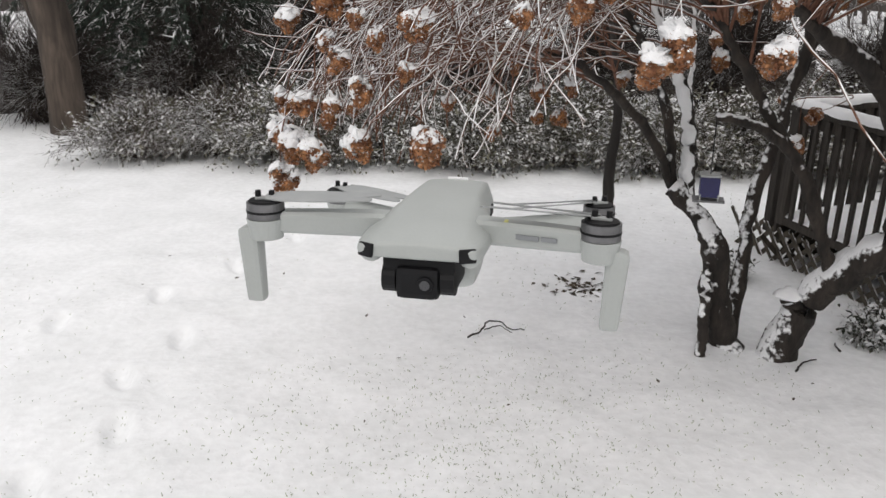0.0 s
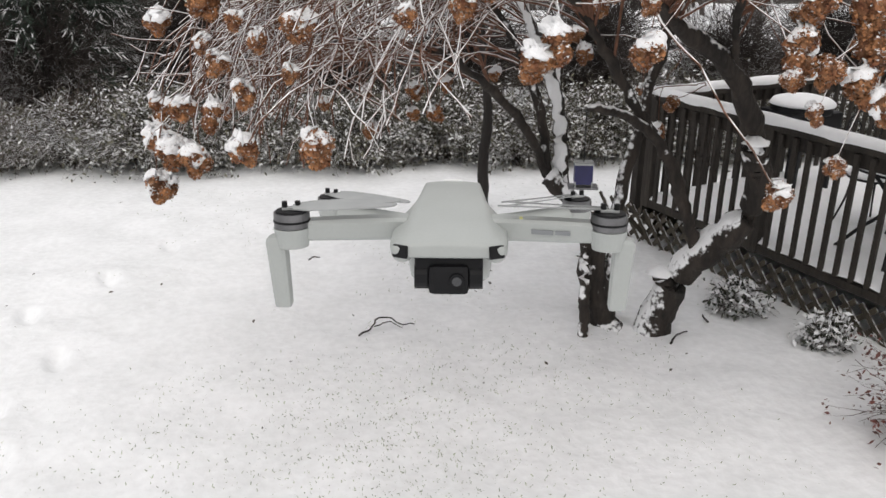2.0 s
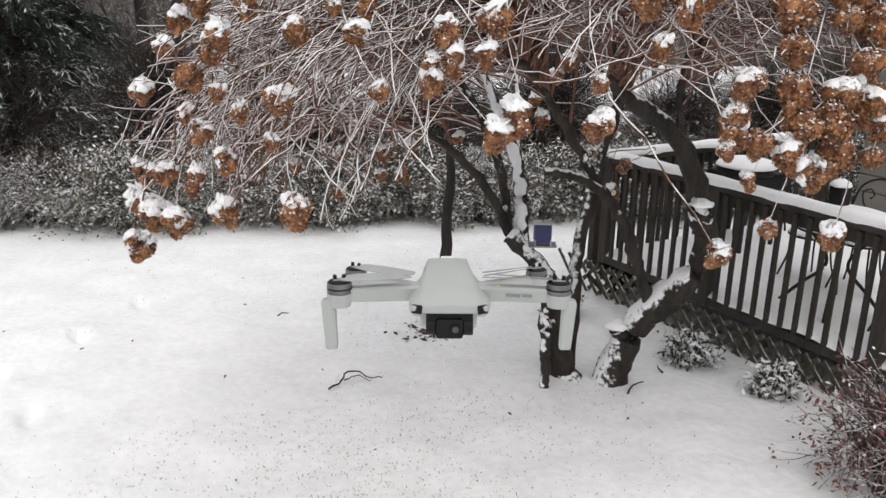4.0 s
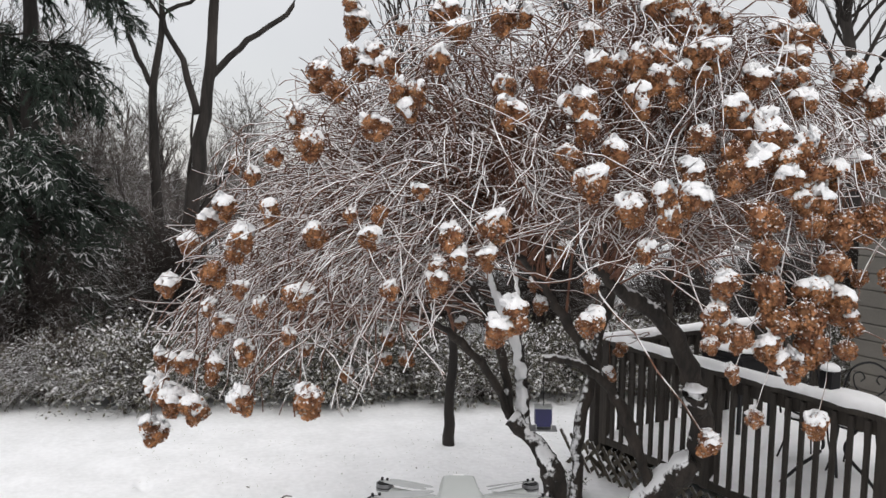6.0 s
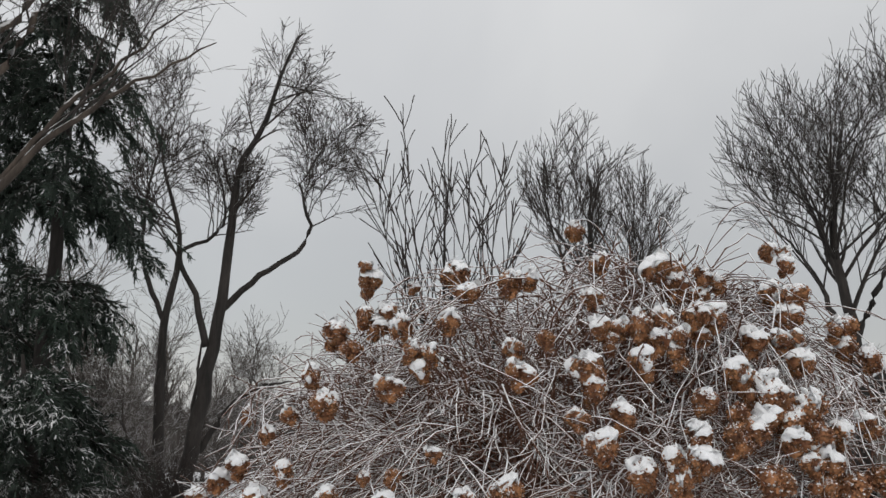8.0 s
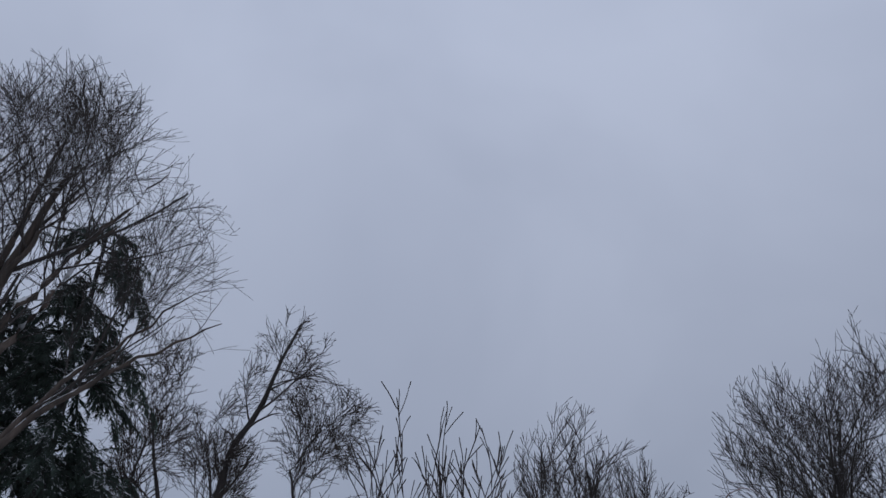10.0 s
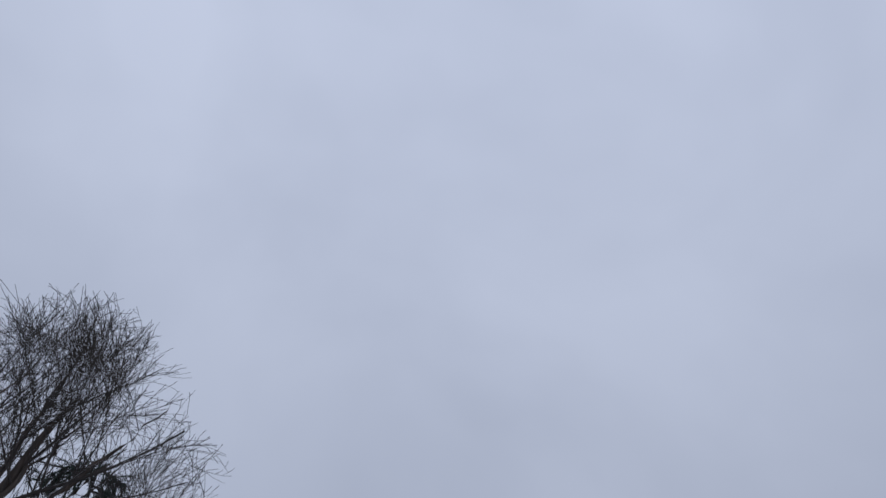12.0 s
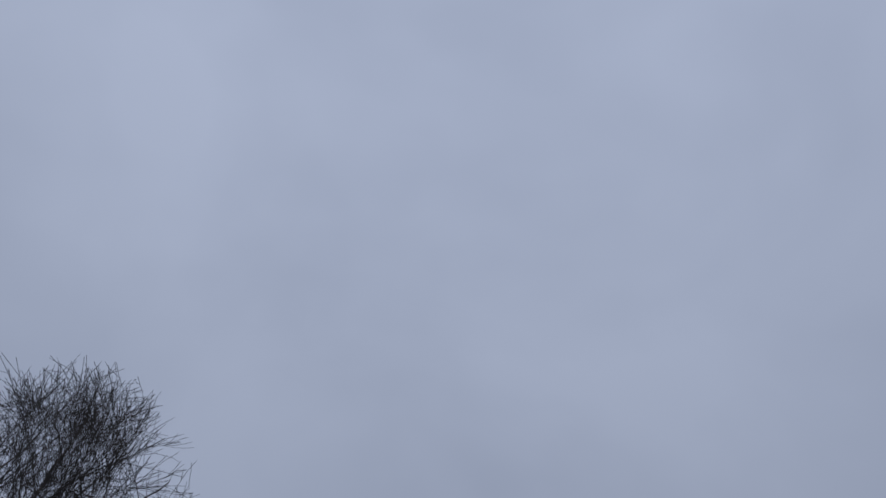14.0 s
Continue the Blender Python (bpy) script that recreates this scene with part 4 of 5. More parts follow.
def deck():
    d = thing("deck", "weathered wooden deck with snow on its boards and rails", "deck", at=DECK)
    n = 18
    for k in range(n):
        part("deck_board", boxed(0, L, 0.02 + k * W / n, 0.02 + (k + 0.94) * W / n, -0.04, -0.005), M_WOOD, d)
    part("rim_board", boxed(-0.02, L, -0.035, 0.005, -0.055, -0.004, 0.004), M_WOOD, d, "dark rim board")
    part("rim_board", boxed(-0.04, -0.02, -0.035, W, -0.16, -0.004, 0.004), M_WOOD, d)
    # snow on the boards, lumpy
    nx, ny = 72, 50
    V = [(-0.01 + L * i / nx, -0.03 + (W + 0.03) * j / ny, 0.045 + 0.02 * noise.noise(Vector((i * 0.16, j * 0.16, 1))) - (0.04 if j == 0 or i == 0 else 0)) for j in range(ny + 1) for i in range(nx + 1)]
    j, i = np.meshgrid(np.arange(ny), np.arange(nx), indexing="ij")
    Q = np.stack([j * (nx + 1) + i, j * (nx + 1) + i + 1, (j + 1) * (nx + 1) + i + 1, (j + 1) * (nx + 1) + i], -1).reshape(-1, 4)
    part_me("snow_layer", quad_mesh("snow_layer", np.array(V), Q, M_SNOW, True), d, "smooth white snow on the boards")

    def rail(length, m, posts, gap=0.098):
        for x in posts:
            part("post", boxed(x - 0.04, x + 0.04, -0.04, 0.04, -0.06, 0.72, 0.006), M_WOOD, d, "", m)
        part("top_rail", boxed(-0.06, length, -0.045, 0.045, 0.70, 0.735, 0.006), M_WOOD, d, "", m)
        part("under_rail", boxed(0, length, -0.018, 0.018, 0.615, 0.70, 0.004), M_WOOD, d, "", m)
        bal = bpy.data.meshes.new("baluster")
        bm = boxed(-0.014, 0.014, -0.012, 0.012, 0.0, 0.69, 0.003)
        bm.to_mesh(bal)
        bm.free()
        bal.materials.append(M_WOOD)
        x = gap
        while x < length:
            if all(abs(x - p) > 0.06 for p in posts):
                part_me("baluster", bal, d, "", m @ pose(x, -0.031, 0))
            x += gap
        # snow ridge lying on the top rail
        k = int(length * 22)
        P = np.array([[(-0.06 + (length + 0.06) * i / k, 0.006 * noise.noise(Vector((i * 0.3, 1, 1))), 0.742) for i in range(k + 1)]])
        R = np.array([[0.046 + 0.007 * noise.noise(Vector((i * 0.25, 3, 1))) for i in range(k + 1)]])
        R[0, 0] = 0.03
        v, q = tubes(P, R, 10)
        v[:, 2] = 0.742 + np.maximum(v[:, 2] - 0.742, -0.1) * 0.95
        me = quad_mesh("rail_snow", v, q, M_SNOW, True)
        part_me("rail_snow", me, d, "rounded ridge of snow", m)

    rail(L, pose(0, 0, 0), (0.0, 0.98, 2.15, 3.3))
    rail(W, pose(0, 0, 0, 0, 0, 90), (1.2, 2.45))
    # lattice skirt: crossed slats
    for layer, (y, s) in enumerate(((-0.02, 1), (-0.03, -1))):
        x = -0.5
        while x < L:
            a, b = (x, -0.46), (x + 0.34, -0.12)
            if s < 0:
                a, b = (x + 0.34, -0.46), (x, -0.12)
            bm = boxed(-0.24, 0.24, -0.004, 0.004, -0.016, 0.016)
            part("slat", bm, M_LATTICE, d, "", pose((a[0] + b[0]) / 2, y, (a[1] + b[1]) / 2 + 0.03, 0, -45 * s, 0))
            x += 0.125
    x = 0.0
    while x < W:
        for s in (1, -1):
            part("slat", boxed(-0.24, 0.24, -0.004, 0.004, -0.016, 0.016), M_LATTICE, d, "", pose(0.0 - 0.008 * s, x, -0.29, 0, 0, 90) @ pose(0, 0, 0, 0, -45 * s, 0))
        x += 0.11
    # stair at the deck's end, with its sloping hand rail
    for k in range(2):
        part("step", boxed(-0.30 * (k + 1), -0.30 * k, 0.45, 1.5, -0.16 * (k + 1) - 0.03, -0.16 * (k + 1), 0.004), M_WOOD, d)
        part("step_snow", boxed(-0.30 * (k + 1) + 0.01, -0.30 * k - 0.01, 0.46, 1.49, -0.16 * (k + 1), -0.16 * (k + 1) + 0.05, 0.02), M_SNOW, d)
    for y in (0.4,):
        part("stair_post", boxed(-0.62, -0.55, y - 0.035, y + 0.035, -0.45, 0.42, 0.005), M_WOOD, d)
        part("stair_rail", boxed(-0.33, 0.33, -0.03, 0.03, -0.02, 0.02), M_WOOD, d, "", pose(-0.28, y, 0.53, 0, -28, 0))
        part("rail_snow", boxed(-0.33, 0.33, -0.03, 0.03, -0.02, 0.02, 0.014), M_SNOW, d, "", pose(-0.295, y, 0.565, 0, -28, 0))
        part("stair_stringer", boxed(-0.35, 0.35, -0.02, 0.02, -0.05, 0.05), M_WOOD, d, "", pose(-0.28, y, -0.28, 0, -28, 0))
    return d


deck()


def house():
    h = thing("house", "grey-beige house gable with a dark eave and snowy roof", "house", at=DECK)
    y0, rise = W + 0.1, 0.66
    bm = bmesh.new()
    outline = [(0.25, -0.4), (5.25, -0.4), (5.25, 2.03), (2.75, 2.03 + 2.5 * rise), (0.25, 2.03)]
    front = [bm.verts.new((x, y0, z)) for x, z in outline]
    rear = [bm.verts.new((x, y0 + 5, z)) for x, z in outline]
    bm.faces.new(front[::-1])
    bm.faces.new(rear)
    for k in range(5):
        bm.faces.new((front[k], front[(k + 1) % 5], rear[(k + 1) % 5], rear[k]))
    part("wall", bm, M_WALL, h)
    for k in range(16):
        part("siding_board", boxed(0.24, 5.26, y0 - 0.016, y0, -0.3 + 0.145 * k, -0.165 + 0.145 * k, 0.004), M_WALL, h)
    tilt = math.degrees(math.atan(rise))
    for m in (pose(2.75, y0 + 4.9, 2.05 + 2.5 * rise, 0, 0, 180) @ pose(0, 0, 0, 0, tilt, 0), pose(2.75, y0, 2.05 + 2.5 * rise, 0, tilt, 0)):
        part("roof", boxed(-0.02, 3.06, -0.3, 5.2, 0, 0.09), M_ROOF, h, "dark shingled roof", m)
        part("roof_snow", boxed(0, 3.04, -0.27, 5.2, 0.09, 0.2, 0.03), M_SNOW, h, "thick white snow", m)
        part("fascia", boxed(0, 3.08, -0.33, -0.3, -0.12, 0.1), M_ROOF, h, "dark rake board", m)


house()

# ---- the drone, hovering ----
def loft(sections, mat, name, parent, label="", sub=2, crease=()):
    """A closed hull through mirrored cross-sections: (y, [(x, z) from the top middle round to the bottom middle])."""
    bm = bmesh.new()
    rings = []
    for y, half in sections:
        ring = [(x, z) for x, z in half] + [(-x, z) for x, z in reversed(half[1:-1])]
        rings.append([bm.verts.new((x, y, z)) for x, z in ring])
    n = len(rings[0])
    for a, b in zip(rings, rings[1:]):
        for k in range(n):
            bm.faces.new((a[k], a[(k + 1) % n], b[(k + 1) % n], b[k]))
    bm.faces.new(rings[0][::-1])
    bm.faces.new(rings[-1])
    bmesh.ops.recalc_face_normals(bm, faces=bm.faces)
    layer = bm.edges.layers.float.new("crease_edge")
    for a, b in zip(rings, rings[1:]):
        for k in crease:
            for i in (k, n - k):
                bm.edges.get((a[i], b[i]))[layer] = 0.72
    for ring in rings[:2]:
        for k in range(n):
            bm.edges.get((ring[k], ring[(k + 1) % n]))[layer] = 0.45
    ob = part(name, bm, mat, parent, label, smooth=True)
    if sub:
        m = ob.modifiers.new("round", "SUBSURF")
        m.levels = m.render_levels = sub
    return ob


def drone():
    d = thing("quadcopter_drone", "small light-grey four-rotor camera drone hovering over the snow", "drone", at=pose(0.166, 0.747, 1.835, -2.7, 0.15, -11.5))
    hull = []
    for y, wt_, wm, zt, zh, zl, zb in ((-0.0250, 0.0205, 0.0275, -0.0062, -0.0080, -0.0118, -0.0126), (-0.0238, 0.0222, 0.0305, -0.0046, -0.0070, -0.0126, -0.0134),
                                       (-0.0170, 0.0228, 0.0328, -0.0022, -0.0064, -0.0142, -0.0158), (0.0100, 0.0215, 0.0333, 0.0022, -0.0062, -0.0150, -0.0165), (0.0330, 0.0205, 0.0325, 0.0042, -0.0060, -0.0160, -0.0180),
                                       (0.0470, 0.0195, 0.0262, 0.0046, -0.0060, -0.0160, -0.0180), (0.0620, 0.0190, 0.0240, 0.0046, -0.0065, -0.0160, -0.0180), (0.0860, 0.0180, 0.0228, 0.0042, -0.0075, -0.0160, -0.0180),
                                       (0.1010, 0.0172, 0.0220, 0.0032, -0.0080, -0.0160, -0.0180), (0.1060, 0.0185, 0.0205, -0.0025, -0.0090, -0.0155, -0.0170), (0.1080, 0.0140, 0.0160, -0.0055, -0.0095, -0.0145, -0.0155)):
        y = y if y < 0 else y * 0.93
        hull.append((y, [(0, zt), (wt_ * 0.55, zt - 0.0002), (wt_, zt - 0.0012), (wm * 0.96, zh), (wm, (zh + zl) / 2), (wm * 0.95, zl), (wm * 0.7, zb), (0, zb)]))
    loft(hull, M_GREY, "upper_shell", d, "light-grey plastic shell", crease=(2, 3, 5))
    low = []
    for y, w, zb in ((0.010, 0.0225, -0.036), (0.014, 0.0245, -0.0405), (0.040, 0.0245, -0.0415), (0.075, 0.0215, -0.0400), (0.097, 0.0205, -0.0370), (0.104, 0.0175, -0.0320)):
        low.append((y, [(0, -0.014), (w * 0.8, -0.014), (w, -0.016), (w, -0.026), (w * 0.93, zb + 0.003), (w * 0.75, zb), (0, zb)]))
    loft(low, M_GREY, "lower_shell", d, crease=(2, 4))
    part("gimbal_bay", boxed(-0.0185, 0.0185, -0.0200, 0.012, -0.0325, -0.0135, 0.002), M_BLACK, d, "black gimbal bay")
    cam_head = part("gimbal_camera", boxed(-0.0112, 0.0112, -0.0235, -0.004, -0.0350, -0.0180, 0.0035), M_BLACK, d, "small black gimbal camera")
    for s in (-1, 1):
        part("gimbal_arm", cyl(bmesh.new(), 0.0078, 0.0078, 0.007, 20, pose(s * 0.0150, -0.0145, -0.0258, 0, 90, 0)), M_BLACK, d, smooth=False)
    turn = pose(0.0045, -0.0238, -0.0262, 90, 0, 0)
    part("lens_ring", cyl(bmesh.new(), 0.0044, 0.0040, 0.002, 24, turn), M_BLACK, cam_head)
    part("lens", cyl(bmesh.new(), 0.0030, 0.0026, 0.0030, 24, turn), M_LENS, cam_head, "dark glass lens")
    for s in (-1, 1):
        pod = lump(None, 0.0066, 0.0080, 0.0070, 16, 10, bumpy=0)
        part("sensor_pod", pod, M_GREY, d, "", pose(s * 0.0252, -0.0145, -0.0115), True)
        part("sensor", boxed(-0.0044, 0.0044, -0.0012, 0.0012, -0.0036, 0.0036, 0.0011), M_BLACK, d, "dark vision sensor window", pose(s * 0.0256, -0.0240, -0.0098, -10, 0, s * 26))
    part("logo_mark", boxed(-0.006, 0.006, 0.087, 0.0902, 0, 0.0022), M_WHITE, d, "small white printed mark", pose(0, 0, 0.0021))
    part("port_cover", boxed(-0.001, 0.001, 0, 0.012, -0.003, 0.003, 0.0005), M_BLACK, d, "", pose(0.0222, 0.07, -0.012))

    prop = bpy.data.meshes.new("blade")
    bm = bmesh.new()
    prof = ((0.003, 0.0022), (0.012, 0.0036), (0.028, 0.0040), (0.045, 0.0032), (0.057, 0.0020), (0.0595, 0.0008))
    rows = []
    for x, w in prof:
        a = radians(22 - 230 * x)
        rows.append([bm.verts.new((x, s * w * math.cos(a), s * w * math.sin(a) + t)) for s, t in ((-1, 0.0004), (1, 0.0004), (1, -0.0004), (-1, -0.0004))])
    for a, b in zip(rows, rows[1:]):
        for k in range(4):
            bm.faces.new((a[k], a[(k + 1) % 4], b[(k + 1) % 4], b[k]))
    bm.faces.new(rows[0][::-1])
    bm.faces.new(rows[-1])
    bm.to_mesh(prop)
    bm.free()
    prop.materials.append(M_PROP)

    def rotor(x, y, z, spin):
        motor = part("motor", cyl(bmesh.new(), 0.0100, 0.0100, 0.0082, 32, pose(x, y, z - 0.0007)), M_MOTOR, d, "dark-grey metal motor")
        part("motor_ring", cyl(bmesh.new(), 0.01025, 0.01025, 0.0012, 32, pose(x, y, z - 0.0012)), M_BLACK, motor)
        part("motor_cap", cyl(bmesh.new(), 0.0090, 0.0086, 0.0012, 32, pose(x, y, z + 0.0039)), M_BLACK, motor)
        hub = part("propeller_hub", boxed(-0.0052, 0.0052, -0.0018, 0.0018, z + 0.0045, z + 0.0062, 0.0005), M_PROP, d, "", pose(x, y, 0, 0, 0, spin))
        for s in (-1, 1):  # the hinged blades lie folded over the arm
            part("pin", cyl(bmesh.new(), 0.0017, 0.0015, 0.0036, 12, pose(s * 0.0036, 0, z + 0.0076)), M_BLACK, hub)
            part_me("blade", prop, hub, "thin grey propeller blade at rest", pose(s * 0.002, s * 0.002, z + 0.0064, 0, 0, s * 3))

    for s in (-1, 1):
        # front arm, motor pod and leg
        arm = []
        for x, h, w in ((0.024, 0.0062, 0.0068), (0.030, 0.0066, 0.0066), (0.060, 0.0063, 0.0058), (0.078, 0.0058, 0.0060), (0.082, 0.0052, 0.0062)):
            arm.append((x, h, w))
        bm = bmesh.new()
        rings = []
        for x, h, w in arm:
            y = 0.014 - 0.012 * (x - 0.024) / 0.058
            zc = -0.0066 + 0.0012 * (x - 0.024) / 0.058
            ring = [(w, h * 0.7), (w * 0.75, h), (-w * 0.75, h), (-w, h * 0.7), (-w * 0.92, -h * 0.7), (-w * 0.6, -h), (w * 0.6, -h), (w * 0.92, -h * 0.7)]
            rings.append([bm.verts.new((s * x, y + a, zc + b)) for a, b in ring])
        for a, b in zip(rings, rings[1:]):
            for k in range(8):
                bm.faces.new((a[k], a[(k + 1) % 8], b[(k + 1) % 8], b[k]))
        bm.faces.new(rings[0][::-1])
        bm.faces.new(rings[-1])
        bmesh.ops.recalc_face_normals(bm, faces=bm.faces)
        fa = part("front_arm", bm, M_GREY, d, "light-grey folding arm")
        bm = bmesh.new()
        cyl(bm, 0.0088, 0.0104, 0.011, 28, pose(s * 0.088, 0, -0.0089))
        part("motor_pod", bm, M_GREY, d)
        bm = boxed(-0.0058, 0.0056, -0.0058, 0.0058, -0.0510, -0.0075, 0.0026)
        for v in bm.verts:
            low = min(1, max(0, (-0.014 - v.co.z) / 0.036))
            v.co.x = v.co.x * (1 - 0.16 * low) - 0.0022 * low
            v.co.y *= 1 - 0.25 * low
            if v.co.z > -0.011:
                v.co.z -= 0.35 * max(0, v.co.x)
        bm.transform(Matrix.Translation((0.0972, 0.0, 0)))
        if s < 0:
            bm.transform(Matrix.Diagonal((-1, 1, 1, 1)))
            bmesh.ops.reverse_faces(bm, faces=bm.faces)
        part("landing_leg", bm, M_GREY, d)
        rotor(s * 0.088, 0.0, 0.0018, 10 if s < 0 else 170)
        # rear arm
        c = smooth_path([(s * 0.016, 0.082, -0.0260), (s * 0.040, 0.096, -0.0262), (s * 0.066, 0.110, -0.0262), (s * 0.083, 0.119, -0.0262)], 12)
        tube_part("rear_arm", c, np.r_[np.linspace(0.0066, 0.0062, 11), 0.005], d, M_GREY, "", 12)
        bm = bmesh.new()
        cyl(bm, 0.0080, 0.0102, 0.011, 28, pose(s * 0.0858, 0.121, -0.0290))
        part("motor_pod", bm, M_GREY, d)
        part("foot", lump(None, 0.006, 0.006, 0.007, 14, 8, bumpy=0), M_GREY, d, "", pose(s * 0.0858, 0.121, -0.0350), True)
        rotor(s * 0.0858, 0.121, -0.0195, 208 if s > 0 else -28)
    # lettering on the arm, as plain grey bars, and a yellow scuff
    part("print_bar", boxed(0.0440, 0.0560, -0.0004, 0.0004, -0.0012, 0.0012), M_MARK, d, "grey printed bar", pose(0, 0.0023, -0.0060, 0, 0, -11.5) @ pose(0.0006, 0.0098, 0))
    part("print_bar", boxed(0.0572, 0.0655, -0.0004, 0.0004, -0.0011, 0.0011), M_MARK, d, "grey printed bar", pose(0, 0.0023, -0.0058, 0, 0, -11.5) @ pose(0.0006, 0.0100, 0))
    part("scuff", boxed(-0.001, 0.001, -0.002, 0.002, 0, 0.0006), M_YELLOW, d, "faint yellow scuff", pose(0.040, 0.0085, 0.0001))


drone()

# ---- things on the deck and in the snow ----
def curl(points, r, parent, name="scroll", label=""):
    return tube_part(name, smooth_path(points, 30), np.full(30, r), parent, M_IRON, label, 6)


def bistro_table():
    t = thing("bistro_table", "round iron garden table under a thick pad of snow", "table", at=DECK @ pose(1.57, 0.42, 0.04) @ Matrix.Scale(0.98, 4))
    part("tabletop", cyl(bmesh.new(), 0.29, 0.29, 0.025, 40, pose(0, 0, 0.53)), M_IRON, t)
    part("snow_pad", lump(None, 0.31, 0.31, 0.10, 36, 14, bumpy=0.04, freq=1.5, dome=True), M_SNOW, t, "rounded pad of snow", pose(0, 0, 0.55), True)
    for k in range(4):
        a = k * math.pi / 2 + 0.5
        c, s = math.cos(a), math.sin(a)
        curl([(0.30 * c, 0.30 * s, 0), (0.20 * c, 0.20 * s, 0.12), (0.06 * c, 0.06 * s, 0.3), (0.15 * c, 0.15 * s, 0.45), (0.24 * c, 0.24 * s, 0.52)], 0.011, t, "leg")


def iron_chair(at, label):
    c = thing("garden_chair", label, "chair", "chairs on the deck", at=at)
    part("seat", cyl(bmesh.new(), 0.20, 0.20, 0.02, 28, pose(0, 0, 0.42)), M_IRON, c)
    part("seat_snow", lump(None, 0.20, 0.20, 0.06, 24, 10, bumpy=0.08, dome=True), M_SNOW, c, "snow on the seat", pose(0, 0, 0.43), True)
    for k in range(4):
        a = k * math.pi / 2 + math.pi / 4
        x, y = math.cos(a), math.sin(a)
        curl([(0.24 * x, 0.24 * y, 0), (0.18 * x, 0.18 * y, 0.2), (0.15 * x, 0.15 * y, 0.42)], 0.009, c, "leg")
    curl([(-0.19, 0.12, 0.42), (-0.20, 0.17, 0.7), (-0.15, 0.2, 0.86), (0, 0.21, 0.93), (0.15, 0.2, 0.86), (0.20, 0.17, 0.7), (0.19, 0.12, 0.42)], 0.010, c, "back_frame")
    for s in (-1, 1):
        curl([(s * 0.01, 0.15, 0.45), (s * 0.04, 0.17, 0.62), (s * 0.13, 0.19, 0.72), (s * 0.14, 0.2, 0.80), (s * 0.08, 0.2, 0.83), (s * 0.05, 0.2, 0.78), (s * 0.08, 0.2, 0.75)], 0.007, c, "scroll")
    return c


bistro_table()
chair = iron_chair(DECK @ pose(1.42, 0.88, 0.04, 0, 0, 10) @ Matrix.Scale(0.76, 4), "black wrought-iron chair with scrolled back, snow on seat")
copy_thing(chair, DECK @ pose(1.15, 0.75, 0.04, 0, 0, 70))
copy_thing(chair, DECK @ pose(2.05, 0.40, 0.04, 0, 0, -95))


def lantern_post():
    p = thing("deck_lantern", "square dark lantern box topped with snow", "lantern", at=DECK @ pose(1.50, 0.44, 0.62))
    part("body", boxed(-0.045, 0.045, -0.045, 0.045, 0.0, 0.17, 0.01), M_IRON, p)
    part("cap_snow", lump(None, 0.06, 0.06, 0.04, bumpy=0.06, dome=True), M_SNOW, p, "", pose(0, 0, 0.17), True)


lantern_post()


def grill():
    g = thing("covered_grill", "low black grill by the rail with snow on its lid", "grill", at=DECK @ pose(0.35, 1.0, 0.03))
    part("firebox", boxed(-0.2, 0.2, -0.2, 0.2, 0.44, 0.58, 0.03), M_IRON, g)
    for x in (-0.17, 0.17):
        for y in (-0.17, 0.17):
            part("leg", boxed(x - 0.012, x + 0.012, y - 0.012, y + 0.012, 0.0, 0.46), M_IRON, g)
    part("lid", lump(None, 0.21, 0.21, 0.08, 24, 12, bumpy=0, dome=True), M_IRON, g, "", pose(0, 0, 0.57), True)
    part("lid_snow", lump(None, 0.22, 0.22, 0.06, 24, 12, bumpy=0.08, dome=True), M_SNOW, g, "thick snow", pose(0, 0, 0.62), True)


grill()


def feeder():
    f = thing("bird_feeder", "small dark-blue bird feeder with a pale tray", "bird feeder", at=pose(1.45, 4.16, 0.84, 0, 0, -14) @ Matrix.Scale(0.82, 4))
    part("hopper", boxed(-0.055, 0.055, -0.05, 0.05, 0.03, 0.15, 0.006), M_BLUE, f, "dark-blue plastic hopper")
    part("roof", boxed(-0.058, 0.058, -0.053, 0.053, 0.15, 0.162, 0.004), M_GREY, f)
    part("tray", boxed(-0.09, 0.09, -0.055, 0.055, 0.0, 0.014, 0.004), M_MOTOR, f)
    for s in (-1, 1):
        part("strut", boxed(s * 0.05 - 0.003, s * 0.05 + 0.003, -0.056, -0.05, 0.01, 0.05), M_GREY, f)
    part("cord", cyl(bmesh.new(), 0.003, 0.003, 0.34, 8, pose(0, 0, 0.33)), M_IRON, f)


feeder()

for x, y, s in ((2.50, 4.36, 0.22), (2.74, 3.86, 0.18), (2.02, 5.3, 0.16)):
    bush("low_shrub", "small evergreen shrub weighed down with snow", (x, y, 0), (s * 0.62, s * 0.62, s * 0.6), 1300, 90, 0.024, M_SHRUB, M_WOODS, "low shrubs")
bush("barberry_bush", "twiggy bush with dry red-brown leaves and snow", (2.72, 2.86, 0), (0.44, 0.42, 0.58), 2600, 110, 0.016, M_RED, M_RED_TWIG)


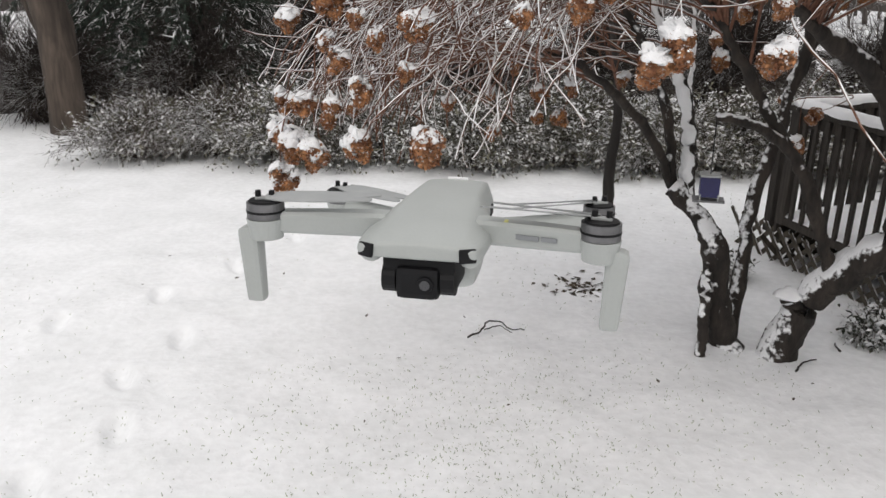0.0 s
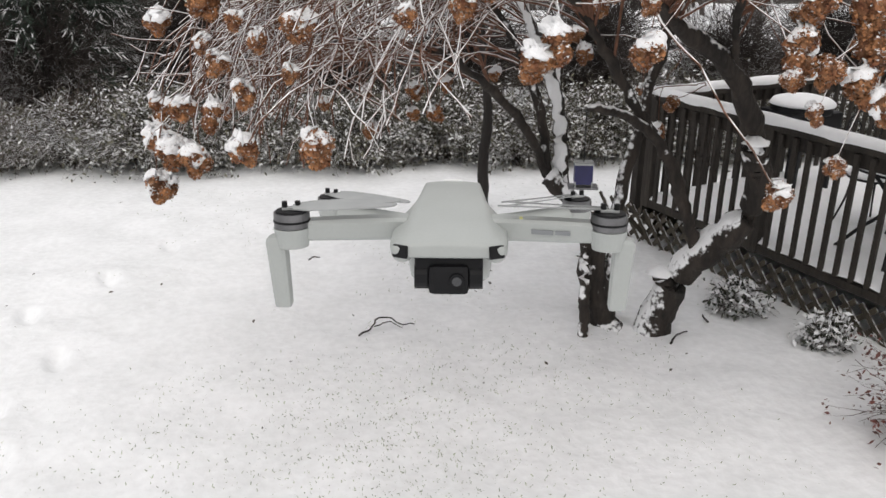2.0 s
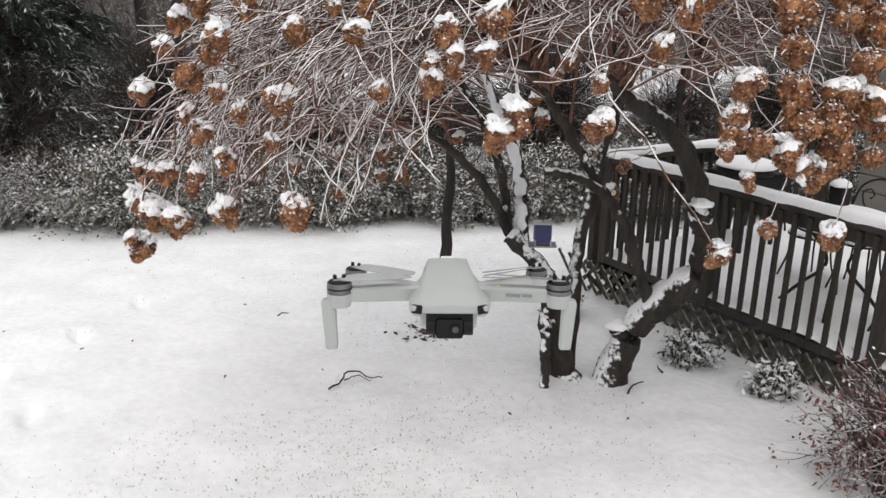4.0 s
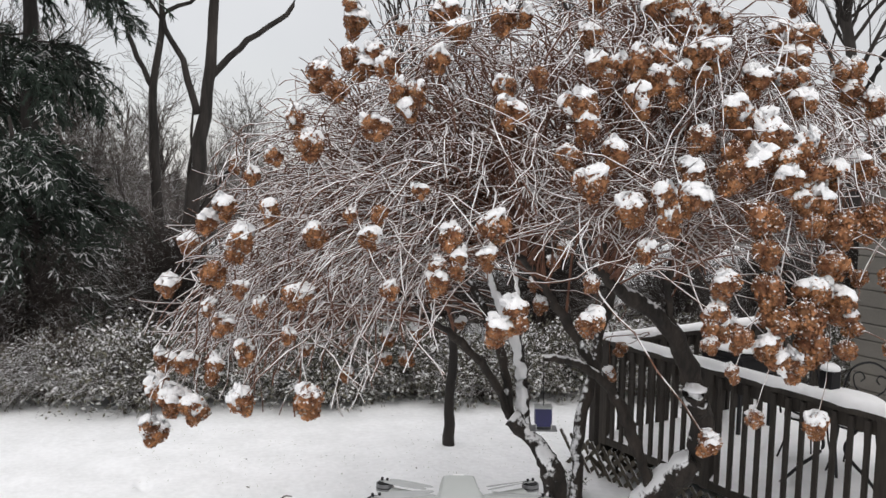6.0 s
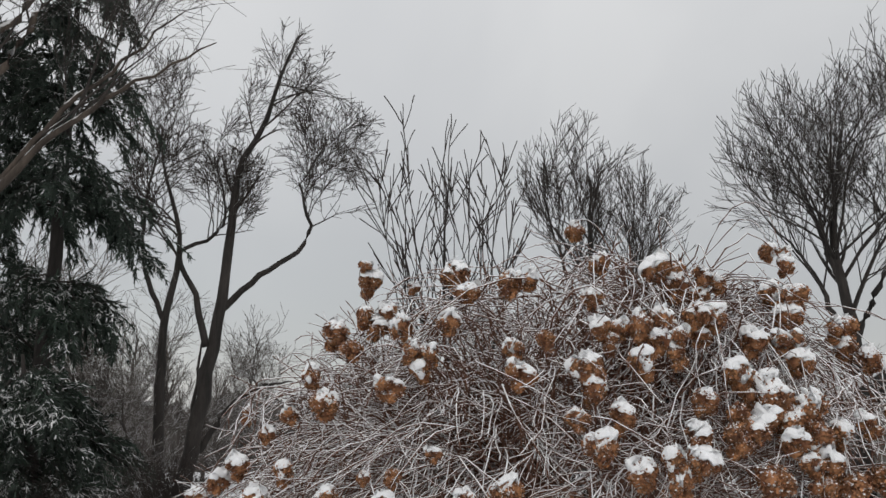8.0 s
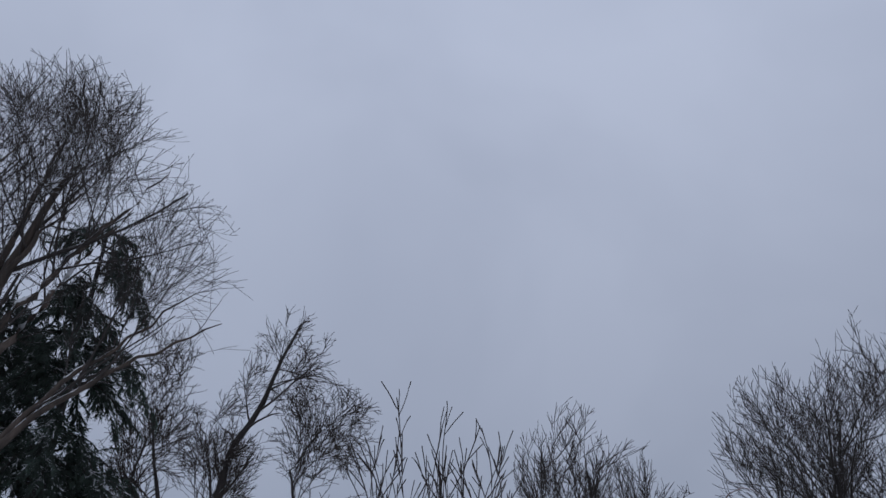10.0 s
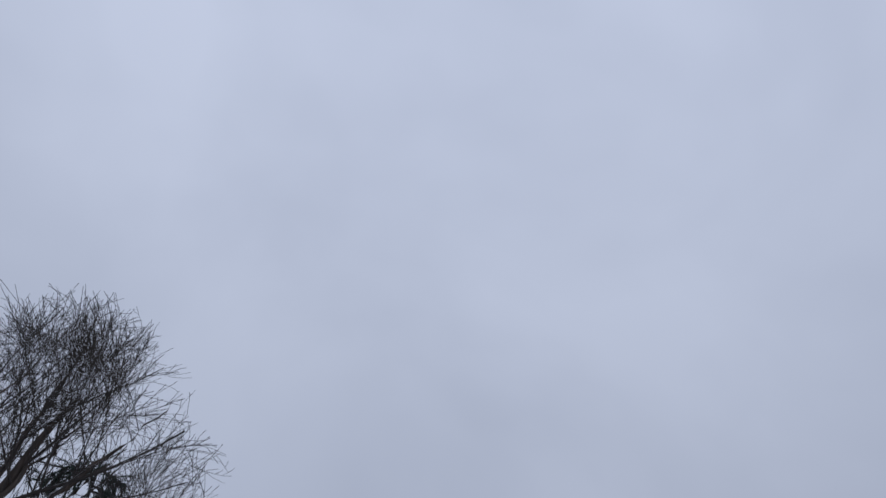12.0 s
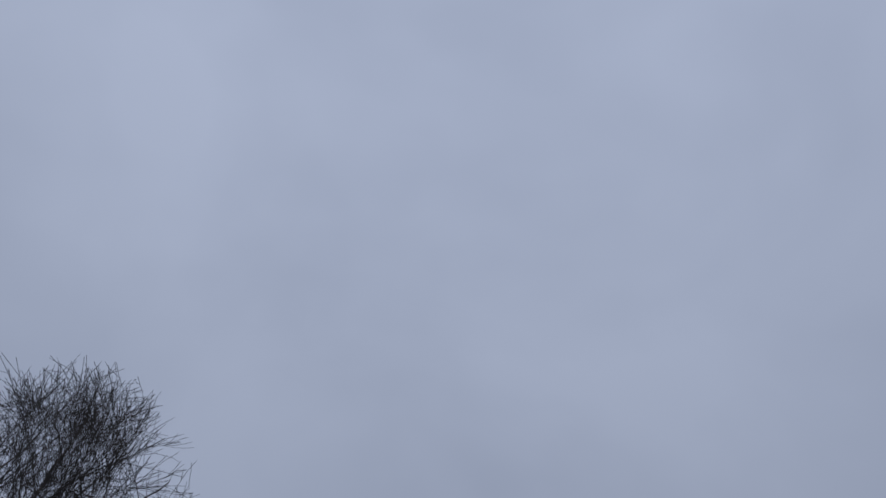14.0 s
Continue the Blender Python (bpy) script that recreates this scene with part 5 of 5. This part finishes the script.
def fallen_stick():
    s = thing("fallen_stick", "thin forked twig lying on the snow", "stick", at=pose(0.46, 4.45, 0.012, 0, 0, 8))
    tube_part("stem", smooth_path([(-0.16, -0.06, 0), (-0.07, 0.0, 0.012), (-0.03, 0.06, 0.03), (0.05, 0.05, 0.025), (0.07, 0.0, 0.012), (0.16, -0.02, 0.004)], 24, 0.002), np.linspace(0.006, 0.003, 24), s, M_TREE)
    tube_part("fork", smooth_path([(-0.06, 0.0, 0.01), (0.02, 0.02, 0.02), (0.09, -0.03, 0.0)], 14, 0.002), np.linspace(0.004, 0.002, 14), s, M_TREE)


fallen_stick()
for x, y, a, l in ((2.0, 4.05, 40, 0.2), (2.25, 4.25, 80, 0.1), (0.1, 5.6, 20, 0.08)):
    s = thing("fallen_twig", "short dark twig lying on the snow", "twig", at=pose(x, y, 0.012, 0, 0, a))
    tube_part("stem", smooth_path([(-l / 2, 0, 0), (0, 0.015, 0.008), (l / 2, 0, 0)], 10, 0.002), np.linspace(0.006, 0.003, 10), s, M_TREE)


def scatter(name, label, spots, mat, blade, flat, kind="stuff"):
    """Blades of grass or dead leaves that show through the snow."""
    p = np.asarray(spots)
    n = len(p)
    z = np.array([ground_height(a, b) for a, b in p])
    base = np.c_[p, z]
    if flat:
        nrm = unit(np.c_[rng.normal(0, 0.25, (n, 2)), np.ones(n)])
        a = unit(np.cross(nrm, rng.normal(size=(n, 3))))
        c = np.cross(nrm, a)
        s = blade * rng.uniform(0.4, 1.2, n)[:, None]
        base[:, 2] += 0.004
        V = np.stack([base - a * s, base + c * s * 0.5 + nrm * s * 0.2, base + a * s, base - c * s * 0.5], 1).reshape(-1, 3)
    else:
        lean = unit(np.c_[rng.normal(0, 0.6, (n, 2)), np.ones(n) * 0.6])
        w = unit(np.cross(lean, rng.normal(size=(n, 3)))) * 0.0022
        tip = base + lean * (blade * rng.uniform(0.3, 1.1, n))[:, None]
        V = np.stack([base - w, base + w, tip + w * 0.3, tip - w * 0.3], 1).reshape(-1, 3)
    ob = new(name, quad_mesh(name, V, np.arange(4 * n).reshape(-1, 4), mat))
    return tagged(ob, label, name.replace("_", " "), kind=kind)


def patchy(n, x0, x1, y0, y1, freq, cut):
    out = []
    while len(out) < n:
        x, y = rng.uniform(x0, x1), rng.uniform(y0, y1)
        if noise.noise(Vector((x * freq, y * freq, 9))) + 0.5 * noise.noise(Vector((x * freq * 4, y * freq * 4, 2))) > cut:
            out.append((x, y))
    return out


scatter("grass_blades", "sparse winter grass poking through thin snow", [(0.35 + rng.normal(0, 0.6), 3.25 + rng.normal(0, 0.45)) for _ in range(2000)] + patchy(1300, -1.4, 1.9, 1.9, 4.2, 1.1, 0.0) + patchy(1600, -4, 3, 1.8, 8, 0.7, 0.1), M_GRASS, 0.015, False)
scatter("dead_leaves", "small dark leaves and crumbs on the snow", patchy(60, -4, 3, 1.8, 8.2, 0.5, -0.3), M_DEAD, 0.016, True)
scatter("leaf_litter", "patch of dark wet leaves showing through the snow", [(1.04 + rng.normal(0, 0.085), 5.13 + rng.normal(0, 0.09)) for _ in range(90)] + [(0.82 + rng.normal(0, 0.04), 5.16 + rng.normal(0, 0.02)) for _ in range(7)], M_DEAD, 0.026, True)
